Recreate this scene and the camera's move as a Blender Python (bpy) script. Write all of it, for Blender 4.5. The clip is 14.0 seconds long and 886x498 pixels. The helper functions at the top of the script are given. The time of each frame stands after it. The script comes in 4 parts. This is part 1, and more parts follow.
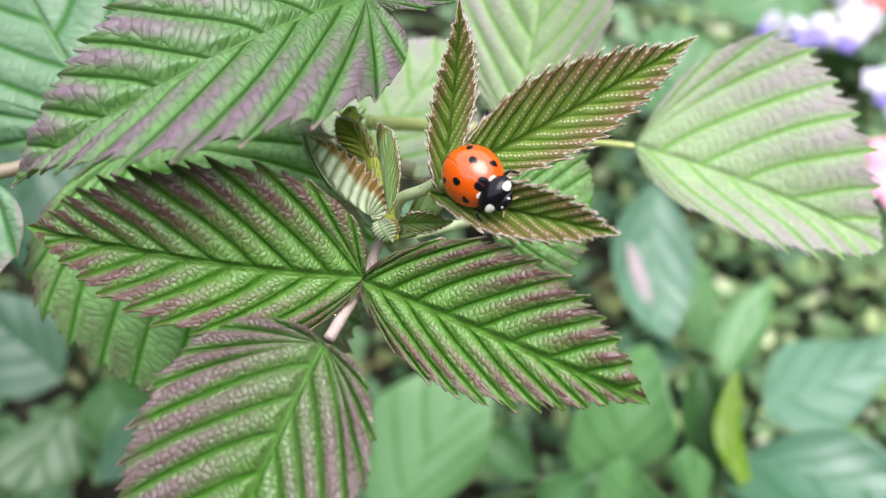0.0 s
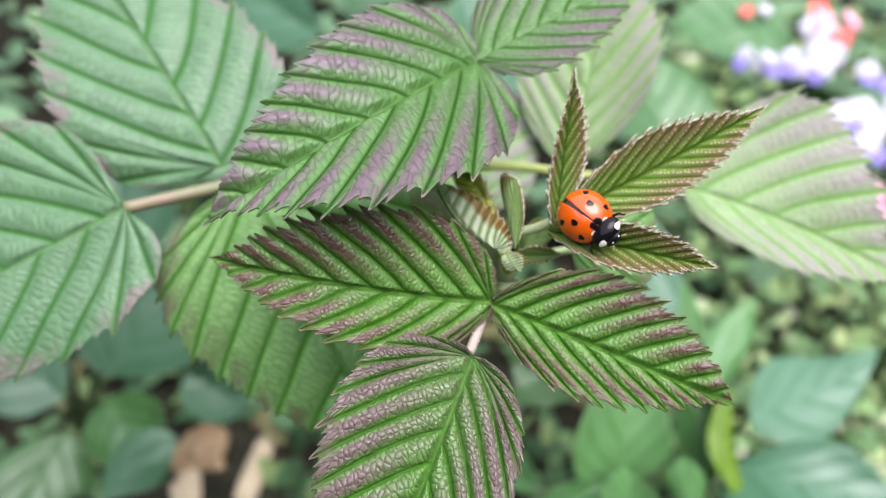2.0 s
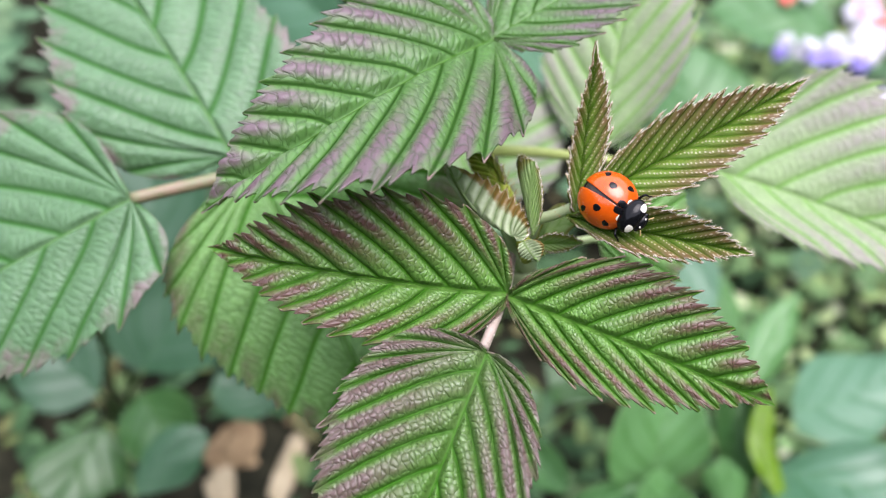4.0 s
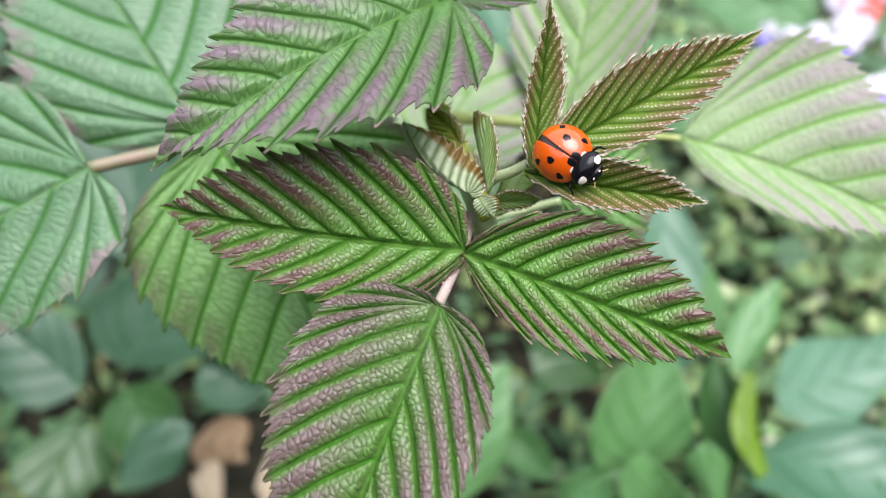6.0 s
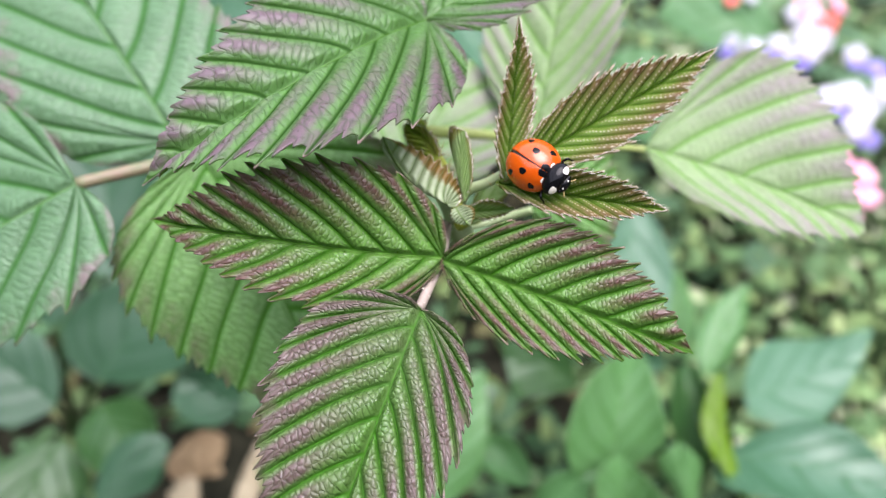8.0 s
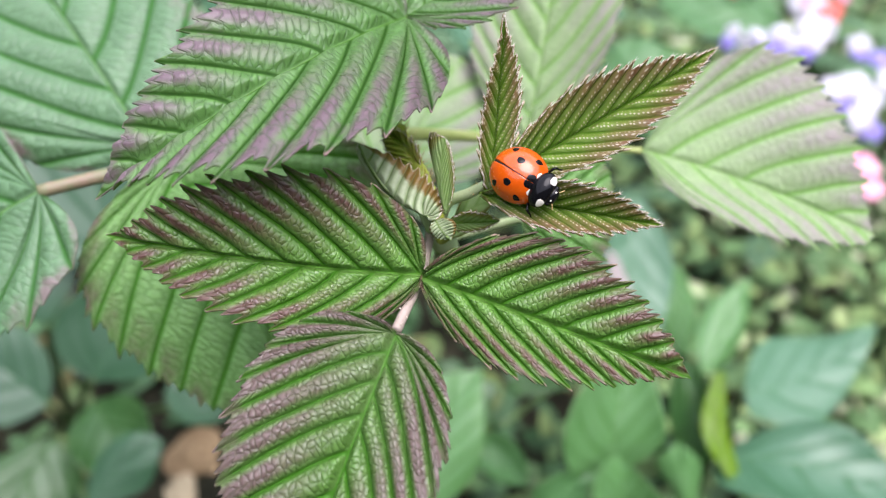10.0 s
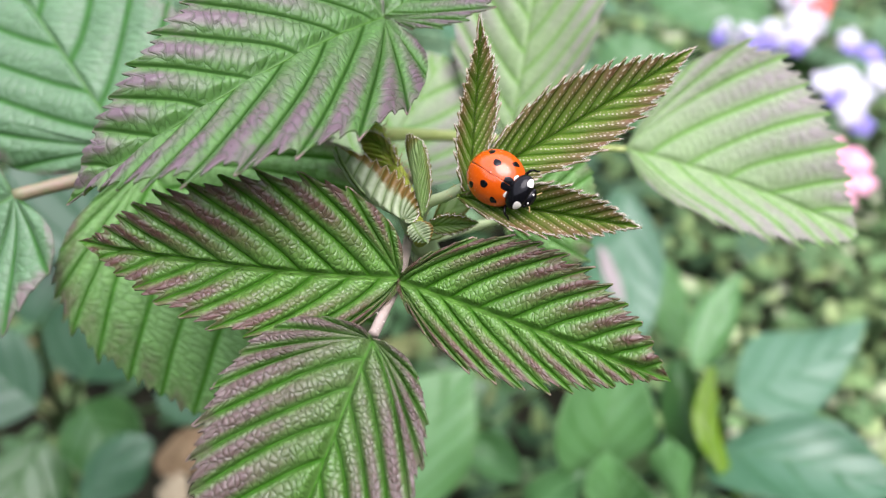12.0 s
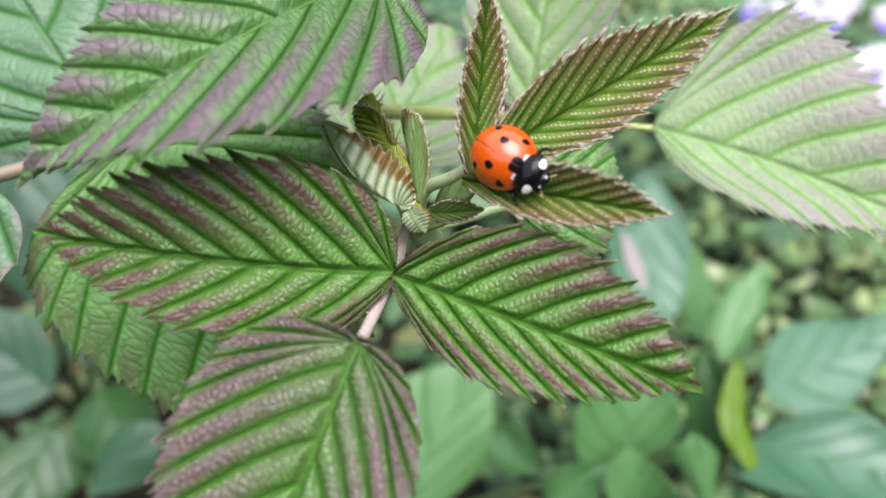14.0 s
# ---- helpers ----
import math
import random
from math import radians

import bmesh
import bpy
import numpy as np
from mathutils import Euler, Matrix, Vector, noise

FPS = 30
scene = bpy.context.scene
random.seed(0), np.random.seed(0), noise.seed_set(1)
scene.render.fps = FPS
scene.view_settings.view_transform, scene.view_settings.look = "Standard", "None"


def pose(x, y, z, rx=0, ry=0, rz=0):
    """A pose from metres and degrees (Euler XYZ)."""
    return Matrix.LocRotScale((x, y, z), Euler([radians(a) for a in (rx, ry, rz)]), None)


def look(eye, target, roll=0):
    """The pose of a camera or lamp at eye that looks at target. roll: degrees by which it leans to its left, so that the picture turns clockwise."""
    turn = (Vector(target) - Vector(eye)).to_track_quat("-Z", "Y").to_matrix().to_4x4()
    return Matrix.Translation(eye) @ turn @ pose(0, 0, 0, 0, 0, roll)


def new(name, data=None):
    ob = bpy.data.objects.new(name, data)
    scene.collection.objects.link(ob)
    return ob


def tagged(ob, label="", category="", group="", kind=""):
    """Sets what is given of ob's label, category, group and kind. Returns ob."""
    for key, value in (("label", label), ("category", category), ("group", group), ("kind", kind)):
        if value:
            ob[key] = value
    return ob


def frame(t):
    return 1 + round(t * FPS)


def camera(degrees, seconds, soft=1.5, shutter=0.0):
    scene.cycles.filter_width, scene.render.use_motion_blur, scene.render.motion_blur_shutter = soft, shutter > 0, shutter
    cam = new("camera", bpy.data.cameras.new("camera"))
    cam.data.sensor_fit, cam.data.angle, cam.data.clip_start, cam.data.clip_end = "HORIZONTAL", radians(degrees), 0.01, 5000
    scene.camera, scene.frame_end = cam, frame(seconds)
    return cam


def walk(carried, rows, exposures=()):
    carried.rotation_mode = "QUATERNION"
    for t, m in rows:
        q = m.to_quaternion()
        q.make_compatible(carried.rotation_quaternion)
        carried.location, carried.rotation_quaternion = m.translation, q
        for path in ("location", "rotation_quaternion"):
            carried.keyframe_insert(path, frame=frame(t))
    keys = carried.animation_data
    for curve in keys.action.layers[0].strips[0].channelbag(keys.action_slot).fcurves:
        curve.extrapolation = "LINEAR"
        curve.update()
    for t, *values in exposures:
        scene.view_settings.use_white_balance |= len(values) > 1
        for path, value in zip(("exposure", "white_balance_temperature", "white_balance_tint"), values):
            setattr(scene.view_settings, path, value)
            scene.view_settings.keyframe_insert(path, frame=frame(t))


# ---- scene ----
# ---- camera ----
cam = camera(61.60, 14.0, soft=1.2)
cam.data.dof.use_dof = True
cam.data.dof.focus_distance = 0.0665
cam.data.dof.aperture_fstop = 21.0
# seconds, place in millimetres, turn in degrees
PATH = [
    (0, -0.00, -0.00, 400.00, 45.000, 0.000, 0.000),
    (0.5, 0.36, -1.12, 401.43, 44.949, 0.721, 0.790),
    (1, -7.15, -4.66, 404.42, 45.000, -0.253, -0.127),
    (1.5, -11.67, -9.71, 406.44, 45.672, -1.952, -1.639),
    (2, -15.53, -7.88, 409.33, 46.451, -2.077, -1.809),
    (2.2, -15.58, -8.02, 409.32, 46.437, -2.163, -0.999),
    (4.3, -11.63, -4.10, 403.55, 46.154, 0.252, 0.003),
    (4.5, -9.91, -3.47, 402.56, 46.106, 0.428, -0.253),
    (5, -9.71, -2.41, 402.43, 46.037, 0.257, -0.531),
    (5.5, -9.15, -2.17, 401.98, 45.935, 0.272, -0.708),
    (6, -9.67, -7.26, 401.97, 46.131, 0.082, -0.953),
    (6.5, -15.60, -4.94, 406.08, 46.409, -0.762, -1.178),
    (7, -13.49, -6.08, 406.09, 46.198, -0.076, -2.456),
    (7.5, -13.20, -9.86, 406.47, 46.654, -0.406, -2.852),
    (8, -10.29, -10.39, 404.54, 46.970, -0.682, -3.008),
    (8.2, -9.22, -9.66, 404.70, 46.928, -0.683, -3.239),
    (10.3, -7.95, -2.63, 402.69, 45.812, -0.549, -2.976),
    (10.5, -9.17, -1.12, 403.82, 45.562, -0.682, -2.900),
    (11, -6.15, -2.73, 401.95, 45.468, -0.369, -3.444),
    (11.5, -8.72, -3.23, 402.65, 45.804, 0.051, -3.057),
    (12, -6.31, -4.18, 402.79, 45.908, -0.486, -3.643),
    (12.5, -9.43, -3.21, 403.70, 46.058, -1.117, -3.186),
    (13, -6.41, -0.87, 401.68, 45.811, -0.442, -3.159),
    (13.5, -7.09, -0.16, 400.11, 45.304, 0.041, -2.469),
    (14, -4.13, 2.06, 397.26, 44.747, 0.617, -2.405),
]
EXPOSURE = ((0.0, 1.60), (2.0, 1.57), (5.0, 1.53), (8.0, 1.57), (10.3, 1.50), (14.0, 1.46))
walk(cam, [(t, pose(x / 1000, y / 1000, z / 1000, rx, ry, rz)) for t, x, y, z, rx, ry, rz in PATH], EXPOSURE)
scene.view_settings.use_white_balance = True
scene.view_settings.white_balance_temperature = 6250
scene.view_settings.white_balance_tint = 18.5

# ---- light: a bright overcast sky ----
world = bpy.data.worlds.new("sky")
scene.world = world
world.use_nodes = True
wn = world.node_tree
sky = wn.nodes.new("ShaderNodeTexSky")
sky.sky_type = "NISHITA"
sky.sun_disc = False
sky.sun_elevation, sky.sun_rotation = radians(75), radians(130)
sky.air_density, sky.dust_density = 0.9, 3.0
bg = wn.nodes["Background"]
bg.inputs["Strength"].default_value = 0.13
# thin cloud evens out the blue
cloud = wn.nodes.new("ShaderNodeMix")
cloud.data_type = "RGBA"
cloud.inputs[0].default_value = 0.42
cloud.inputs[7].default_value = (9.0, 9.0, 9.0, 1)
wn.links.new(sky.outputs[0], cloud.inputs[6])
wn.links.new(cloud.outputs[2], bg.inputs["Color"])
sun_data = bpy.data.lights.new("sun", "SUN")
sun_data.energy, sun_data.angle, sun_data.color = 1.5, radians(50), (1.0, 0.97, 0.98)
sun = new("sun", sun_data)
sun.matrix_world = look((0.2, -0.12, 1.4), (0, 0.05, 0.35))


# ---- materials ----
def mat(name):
    m = bpy.data.materials.new(name)
    m.use_nodes = True
    return m, m.node_tree.nodes, m.node_tree.links, m.node_tree.nodes["Principled BSDF"]


def attr(n, name):
    a = n.new("ShaderNodeAttribute")
    a.attribute_name = name
    return a.outputs["Fac"]


def ramp(n, l, fac, stops, easing="LINEAR"):
    r = n.new("ShaderNodeValToRGB")
    r.color_ramp.interpolation = easing
    e = r.color_ramp.elements
    while len(e) < len(stops):
        e.new(0.5)
    for s, (p, c) in zip(e, stops):
        s.position, s.color = p, (*c, 1) if len(c) == 3 else c
    l.new(fac, r.inputs[0])
    return r.outputs[0]


def grey(v):
    return (v, v, v)


def noise_tex(n, l, scale, detail=3, rough=0.55, coord="Object"):
    c = n.new("ShaderNodeTexCoord")
    t = n.new("ShaderNodeTexNoise")
    t.inputs["Scale"].default_value, t.inputs["Detail"].default_value, t.inputs["Roughness"].default_value = scale, detail, rough
    l.new(c.outputs[coord], t.inputs["Vector"])
    return t.outputs["Fac"]


def mixc(n, l, fac, a, b, mode="MIX"):
    m = n.new("ShaderNodeMix")
    m.data_type, m.blend_type = "RGBA", mode
    for s, v in ((m.inputs[0], fac), (m.inputs[6], a), (m.inputs[7], b)):
        if isinstance(v, (int, float)):
            s.default_value = v
        elif isinstance(v, tuple):
            s.default_value = (*v, 1)
        else:
            l.new(v, s)
    return m.outputs[2]


def maths(n, l, op, a, b=0.0):
    m = n.new("ShaderNodeMath")
    m.operation = op
    for s, v in ((m.inputs[0], a), (m.inputs[1], b)):
        if isinstance(v, (int, float)):
            s.default_value = v
        else:
            l.new(v, s)
    return m.outputs[0]


def bump(n, l, p, height, strength, distance):
    b = n.new("ShaderNodeBump")
    b.inputs["Strength"].default_value, b.inputs["Distance"].default_value = strength, distance
    l.new(height, b.inputs["Height"])
    l.new(b.outputs[0], p.inputs["Normal"])
    return b.outputs[0]


def leaf_material(name, blade, groove, margin, tip, purple=(0.55, 0.98), rough=0.42, sheer=0.25, pale=(0.3, 0.4, 0.2), specks=0.0, gloss=0.5, net=0.55, relief=0.09, vein=None, rib=(0.3, 0.46, 0.12), crest=(0.35, 0.9), fold_shade=0.5, crest_least=0.06, joints=None, jitter=0.75, tones=0.5, rib_share=0.5):
    """A leaf: blade colour, fold valleys with crease shade in their green, vein lines, pigment towards the margin on
    the crests, pale tooth tips, pillowed cells between the veinlets.
    """
    m, n, l, p = mat(name)
    edge, ridge, rug, mid = attr(n, "edge"), attr(n, "ridge"), attr(n, "rug"), attr(n, "midrib")
    fine = noise_tex(n, l, 1500, 3)
    wide = noise_tex(n, l, 130, 3)
    blotch = noise_tex(n, l, 420, 4, 0.65)
    c = n.new("ShaderNodeAttribute")
    c.attribute_name = "cell"
    # bend the cells out of their rows
    bend = n.new("ShaderNodeTexNoise")
    bend.noise_dimensions = "2D"
    bend.inputs["Scale"].default_value, bend.inputs["Detail"].default_value = 1.3, 2
    l.new(c.outputs["Vector"], bend.inputs["Vector"])
    cells = mixc(n, l, 0.45, c.outputs["Vector"], bend.outputs["Color"], "ADD")
    vors = []
    for feature in ("DISTANCE_TO_EDGE", "F1"):
        vor = n.new("ShaderNodeTexVoronoi")
        vor.voronoi_dimensions, vor.feature = "2D", feature
        vor.inputs["Scale"].default_value, vor.inputs["Randomness"].default_value = 1.0, jitter
        l.new(cells, vor.inputs["Vector"])
        vors.append(vor)
    gap = vors[0].outputs["Distance"]
    joint = maths(n, l, "MULTIPLY", ramp(n, l, gap, [(0.0, grey(1)), (0.05, grey(0.7)), (0.15, grey(0))], "EASE"), rug)
    cushion = maths(n, l, "MULTIPLY", ramp(n, l, gap, [(0.0, grey(0)), (0.1, grey(0.35)), (0.25, grey(0.8)), (0.5, grey(1))], "EASE"), rug)
    # groove holds the valley's green and the crease shade, painted up to the flanks
    col = mixc(n, l, ramp(n, l, ridge, [(0.1, grey(0)), (fold_shade, grey(1))]), groove, blade)
    col = mixc(n, l, ramp(n, l, wide, [(0.35, grey(0)), (0.75, grey(0.45))]), col, pale)
    # cells differ a little in tone
    tone = n.new("ShaderNodeSeparateColor")
    l.new(vors[1].outputs["Color"], tone.inputs[0])
    col = mixc(n, l, maths(n, l, "MULTIPLY", rug, tones), col, ramp(n, l, tone.outputs[0], [(0.0, grey(0.28)), (1.0, grey(0.72))]), "OVERLAY")
    drift = maths(n, l, "ADD", maths(n, l, "MULTIPLY", maths(n, l, "SUBTRACT", wide, 0.5), 0.5), maths(n, l, "MULTIPLY", maths(n, l, "SUBTRACT", blotch, 0.5), 0.5))
    e2 = maths(n, l, "ADD", edge, drift)
    top = maths(n, l, "ADD", ridge, maths(n, l, "MULTIPLY", maths(n, l, "SUBTRACT", blotch, 0.5), 0.35))
    rim = ramp(n, l, e2, [(0.86, grey(0)), (1.02, grey(0.75))])
    amount = maths(n, l, "MAXIMUM", maths(n, l, "MULTIPLY", ramp(n, l, e2, [(purple[0], grey(0)), (purple[1], grey(1))]), ramp(n, l, top, [(crest[0], grey(crest_least)), (crest[1], grey(1))])), maths(n, l, "MULTIPLY", rim, ramp(n, l, e2, [(purple[0], grey(0)), (purple[1], grey(1))])))
    col = mixc(n, l, amount, col, margin)
    col = mixc(n, l, maths(n, l, "MULTIPLY", joint, net), col, joints or groove)
    if specks:
        dot = n.new("ShaderNodeTexVoronoi")
        dot.voronoi_dimensions = "2D"
        dot.inputs["Scale"].default_value, dot.inputs["Randomness"].default_value = 1.0, 0.35
        l.new(c.outputs["Vector"], dot.inputs["Vector"])
        col = mixc(n, l, maths(n, l, "MULTIPLY", maths(n, l, "MULTIPLY", ramp(n, l, dot.outputs["Distance"], [(0.14, grey(1)), (0.3, grey(0))]), ramp(n, l, ridge, [(0.7, grey(0)), (0.88, grey(1))])), specks), col, (0.64, 0.6, 0.4))
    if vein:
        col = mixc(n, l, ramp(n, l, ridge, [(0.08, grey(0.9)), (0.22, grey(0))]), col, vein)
    col = mixc(n, l, ramp(n, l, edge, [(0.985, grey(0)), (1.0, grey(1))]), col, tip)
    col = mixc(n, l, maths(n, l, "MULTIPLY", mid, rib_share), col, rib)
    col = mixc(n, l, 0.3, col, ramp(n, l, fine, [(0.3, grey(0.3)), (0.7, grey(0.7))]), "OVERLAY")
    l.new(col, p.inputs["Base Color"])
    # the downy vein grooves shine less than the blade
    l.new(maths(n, l, "ADD", ramp(n, l, fine, [(0.3, grey(rough - 0.1)), (0.75, grey(rough + 0.14))]), ramp(n, l, ridge, [(0.1, grey(0.3)), (0.4, grey(0))])), p.inputs["Roughness"])
    l.new(ramp(n, l, ridge, [(0.1, grey(0.2 * gloss)), (0.4, grey(gloss))]), p.inputs["Specular IOR Level"])
    h = bump(n, l, p, maths(n, l, "ADD", cushion, maths(n, l, "MULTIPLY", fine, 0.22)), 1.0, relief / 1000)
    tr = n.new("ShaderNodeBsdfTranslucent")
    l.new(mixc(n, l, 0.6, col, (0.35, 0.6, 0.08)), tr.inputs["Color"])
    l.new(h, tr.inputs["Normal"])
    mx = n.new("ShaderNodeMixShader")
    mx.inputs[0].default_value = sheer
    l.new(p.outputs[0], mx.inputs[1])
    l.new(tr.outputs[0], mx.inputs[2])
    l.new(mx.outputs[0], n["Material Output"].inputs["Surface"])
    return m


def plain_material(name, a, b, scale=300, rough=0.5, height=0.0, gloss=0.5, metal=0.0, coat=0.0):
    m, n, l, p = mat(name)
    f = noise_tex(n, l, scale, 4)
    g = noise_tex(n, l, scale * 6, 2)
    f2 = maths(n, l, "ADD", maths(n, l, "MULTIPLY", f, 0.7), maths(n, l, "MULTIPLY", g, 0.3))
    l.new(ramp(n, l, f2, [(0.35, a), (0.65, b)]), p.inputs["Base Color"])
    l.new(ramp(n, l, g, [(0.3, grey(max(0.02, rough - 0.06))), (0.7, grey(rough + 0.08))]), p.inputs["Roughness"])
    p.inputs["Specular IOR Level"].default_value, p.inputs["Metallic"].default_value = gloss, metal
    p.inputs["Coat Weight"].default_value, p.inputs["Coat Roughness"].default_value = coat, 0.08
    if height:
        bump(n, l, p, f2, 0.5, height)
    return m


DARK_LEAF = leaf_material("dark_leaf", (0.125, 0.275, 0.046), (0.045, 0.17, 0.007), (0.13, 0.064, 0.054), (0.38, 0.27, 0.22), (0.15, 0.75), 0.33, 0.27, (0.15, 0.28, 0.08), gloss=0.65, net=0.18, relief=0.08, vein=(0.04, 0.15, 0.007), rib=(0.12, 0.28, 0.035), crest=(0.55, 0.95), fold_shade=0.55, joints=(0.035, 0.12, 0.01), jitter=0.75, tones=0.25)
PURPLE_LEAF = leaf_material("purple_edged_leaf", (0.126, 0.275, 0.073), (0.085, 0.23, 0.034), (0.21, 0.14, 0.17), (0.42, 0.27, 0.28), (0.12, 0.78), 0.34, 0.42, (0.14, 0.27, 0.09), gloss=0.55, net=0.4, relief=0.085, vein=(0.018, 0.07, 0.008), rib=(0.12, 0.27, 0.04), crest=(0.5, 0.95), fold_shade=0.3, joints=(0.022, 0.08, 0.016), tones=0.2, jitter=0.75)
FRONT_LEAF = leaf_material("terminal_leaf", (0.1, 0.215, 0.043), (0.04, 0.16, 0.008), (0.145, 0.1, 0.09), (0.36, 0.25, 0.24), (0.02, 0.62), 0.3, 0.25, (0.12, 0.2, 0.065), gloss=0.6, net=0.22, relief=0.1, rib=(0.05, 0.17, 0.012), crest=(0.35, 0.85), fold_shade=0.35, joints=(0.025, 0.075, 0.012), jitter=0.85, tones=0.2)
YOUNG_LEAF = leaf_material("young_leaf", (0.14, 0.24, 0.02), (0.06, 0.15, 0.008), (0.17, 0.08, 0.04), (0.55, 0.44, 0.33), (0.42, 1.05), 0.42, 0.28, (0.16, 0.22, 0.045), 0.8, 0.5, 0.0, 0.03, None, (0.1, 0.22, 0.02), (0.2, 0.9), 0.75, 0.5, tones=0.0)
PALE_LEAF = leaf_material("pale_leaf", (0.30, 0.42, 0.20), (0.22, 0.39, 0.12), (0.335, 0.29, 0.28), (0.4, 0.32, 0.32), (0.2, 0.95), 0.48, 0.35, (0.33, 0.46, 0.23), gloss=0.45, net=0.28, relief=0.07, vein=(0.18, 0.37, 0.085), rib=(0.3, 0.5, 0.15), crest=(0.4, 0.97), fold_shade=0.5, joints=(0.2, 0.34, 0.12), tones=0.2)
SHADE_LEAF = leaf_material("lower_leaf", (0.255, 0.47, 0.16), (0.11, 0.32, 0.05), (0.2, 0.14, 0.12), (0.25, 0.16, 0.12), (0.75, 1.1), 0.44, 0.5, (0.24, 0.43, 0.15), gloss=0.45, net=0.5, relief=0.08, vein=(0.06, 0.21, 0.025), rib=(0.1, 0.25, 0.04), crest=(0.35, 0.9), fold_shade=0.35, joints=(0.05, 0.17, 0.02), tones=0.2)
SIDE_LEAF = leaf_material("side_leaf", (0.105, 0.212, 0.1), (0.06, 0.17, 0.045), (0.2, 0.16, 0.15), (0.25, 0.2, 0.17), (0.85, 1.12), 0.42, 0.25, (0.16, 0.29, 0.15), gloss=0.5, net=0.3, relief=0.09, vein=(0.04, 0.14, 0.03), rib=(0.18, 0.35, 0.1), crest=(0.35, 0.9), fold_shade=0.45, joints=(0.06, 0.16, 0.05), tones=0.2)
BUD_LEAF = leaf_material("bud_leaf", (0.42, 0.5, 0.3), (0.13, 0.23, 0.06), (0.2, 0.11, 0.02), (0.14, 0.08, 0.02), (0.78, 0.9), 0.42, 0.35, (0.48, 0.55, 0.36), net=0.1, relief=0.02, rib=(0.3, 0.42, 0.15), crest=(0.0, 0.2), tones=0.0)
LIME_BUD = leaf_material("lime_bud_leaf", (0.34, 0.42, 0.05), (0.22, 0.3, 0.03), (0.3, 0.24, 0.04), (0.3, 0.2, 0.05), (0.6, 0.95), 0.5, 0.4, (0.42, 0.48, 0.1), net=0.1, relief=0.02, rib=(0.4, 0.48, 0.1), crest=(0.0, 0.2), tones=0.0)
GREEN_BUD = leaf_material("green_bud_leaf", (0.26, 0.38, 0.13), (0.14, 0.26, 0.05), (0.16, 0.12, 0.02), (0.16, 0.1, 0.02), (0.72, 0.96), 0.5, 0.5, (0.34, 0.46, 0.2), net=0.1, relief=0.02, rib=(0.35, 0.46, 0.2), crest=(0.0, 0.2), tones=0.0)
GARDEN_LEAF = leaf_material("garden_leaf", (0.08, 0.205, 0.065), (0.04, 0.13, 0.035), (0.075, 0.19, 0.06), (0.12, 0.23, 0.1), (0.9, 1.2), 0.34, 0.25, (0.10, 0.22, 0.09), gloss=0.55, net=0.0, relief=0.03, rib=(0.14, 0.28, 0.11))
BLUE_LEAF = leaf_material("blue_green_leaf", (0.058, 0.155, 0.08), (0.04, 0.12, 0.055), (0.07, 0.175, 0.09), (0.14, 0.26, 0.16), (0.9, 1.2), 0.33, 0.2, (0.10, 0.21, 0.125), gloss=0.55, net=0.0, relief=0.03, rib=(0.14, 0.27, 0.14))
# the next two are darker leaf colours, with the foliage's shade mixed in
DEEP_SHADE_LEAF = leaf_material("deep_shade_green_leaf", (0.026, 0.085, 0.02), (0.018, 0.06, 0.012), (0.035, 0.1, 0.025), (0.05, 0.1, 0.04), (0.9, 1.2), 0.4, 0.2, (0.055, 0.12, 0.035), gloss=0.5, net=0.0, relief=0.03, rib=(0.06, 0.13, 0.04))
SHADE_BLUE = leaf_material("shaded_blue_green_leaf", (0.027, 0.082, 0.038), (0.024, 0.075, 0.034), (0.036, 0.1, 0.048), (0.05, 0.11, 0.06), (0.9, 1.2), 0.45, 0.2, (0.045, 0.108, 0.054), gloss=0.5, net=0.0, relief=0.03, rib=(0.08, 0.16, 0.09))
PALE_BLUE = leaf_material("pale_blue_green_leaf", (0.085, 0.195, 0.11), (0.055, 0.15, 0.075), (0.10, 0.22, 0.125), (0.14, 0.26, 0.16), (0.9, 1.2), 0.33, 0.2, (0.135, 0.25, 0.16), gloss=0.5, net=0.0, relief=0.03, rib=(0.14, 0.26, 0.15))
LIGHT_LEAF = leaf_material("light_green_leaf", (0.11, 0.265, 0.085), (0.06, 0.18, 0.04), (0.11, 0.26, 0.08), (0.18, 0.32, 0.14), (0.9, 1.2), 0.34, 0.3, (0.14, 0.28, 0.12), gloss=0.55, net=0.0, relief=0.03, rib=(0.2, 0.34, 0.15))
LIME_LEAF = leaf_material("lime_leaf", (0.14, 0.26, 0.012), (0.09, 0.2, 0.008), (0.17, 0.29, 0.03), (0.2, 0.28, 0.05), (0.9, 1.2), 0.42, 0.4, (0.17, 0.28, 0.025), gloss=0.5, net=0.0, relief=0.03)
STALK = plain_material("stalk", (0.30, 0.25, 0.2), (0.4, 0.32, 0.28), 500, 0.5, 0.0002)
STIPULE = plain_material("lime_stipule", (0.24, 0.30, 0.02), (0.42, 0.48, 0.06), 500, 0.5, 0.0002)
STALK_LIME = plain_material("lime_stalk", (0.32, 0.40, 0.10), (0.42, 0.48, 0.17), 500, 0.5, 0.0002)
STALK_RED = plain_material("red_brown_stalk", (0.15, 0.19, 0.08), (0.25, 0.17, 0.12), 400, 0.5, 0.0002)
STALK_GREEN = plain_material("green_stalk", (0.42, 0.54, 0.26), (0.54, 0.63, 0.36), 400, 0.5, 0.0002)
BRISTLE = plain_material("bristle", (0.35, 0.22, 0.08), (0.5, 0.4, 0.15), 900, 0.5)
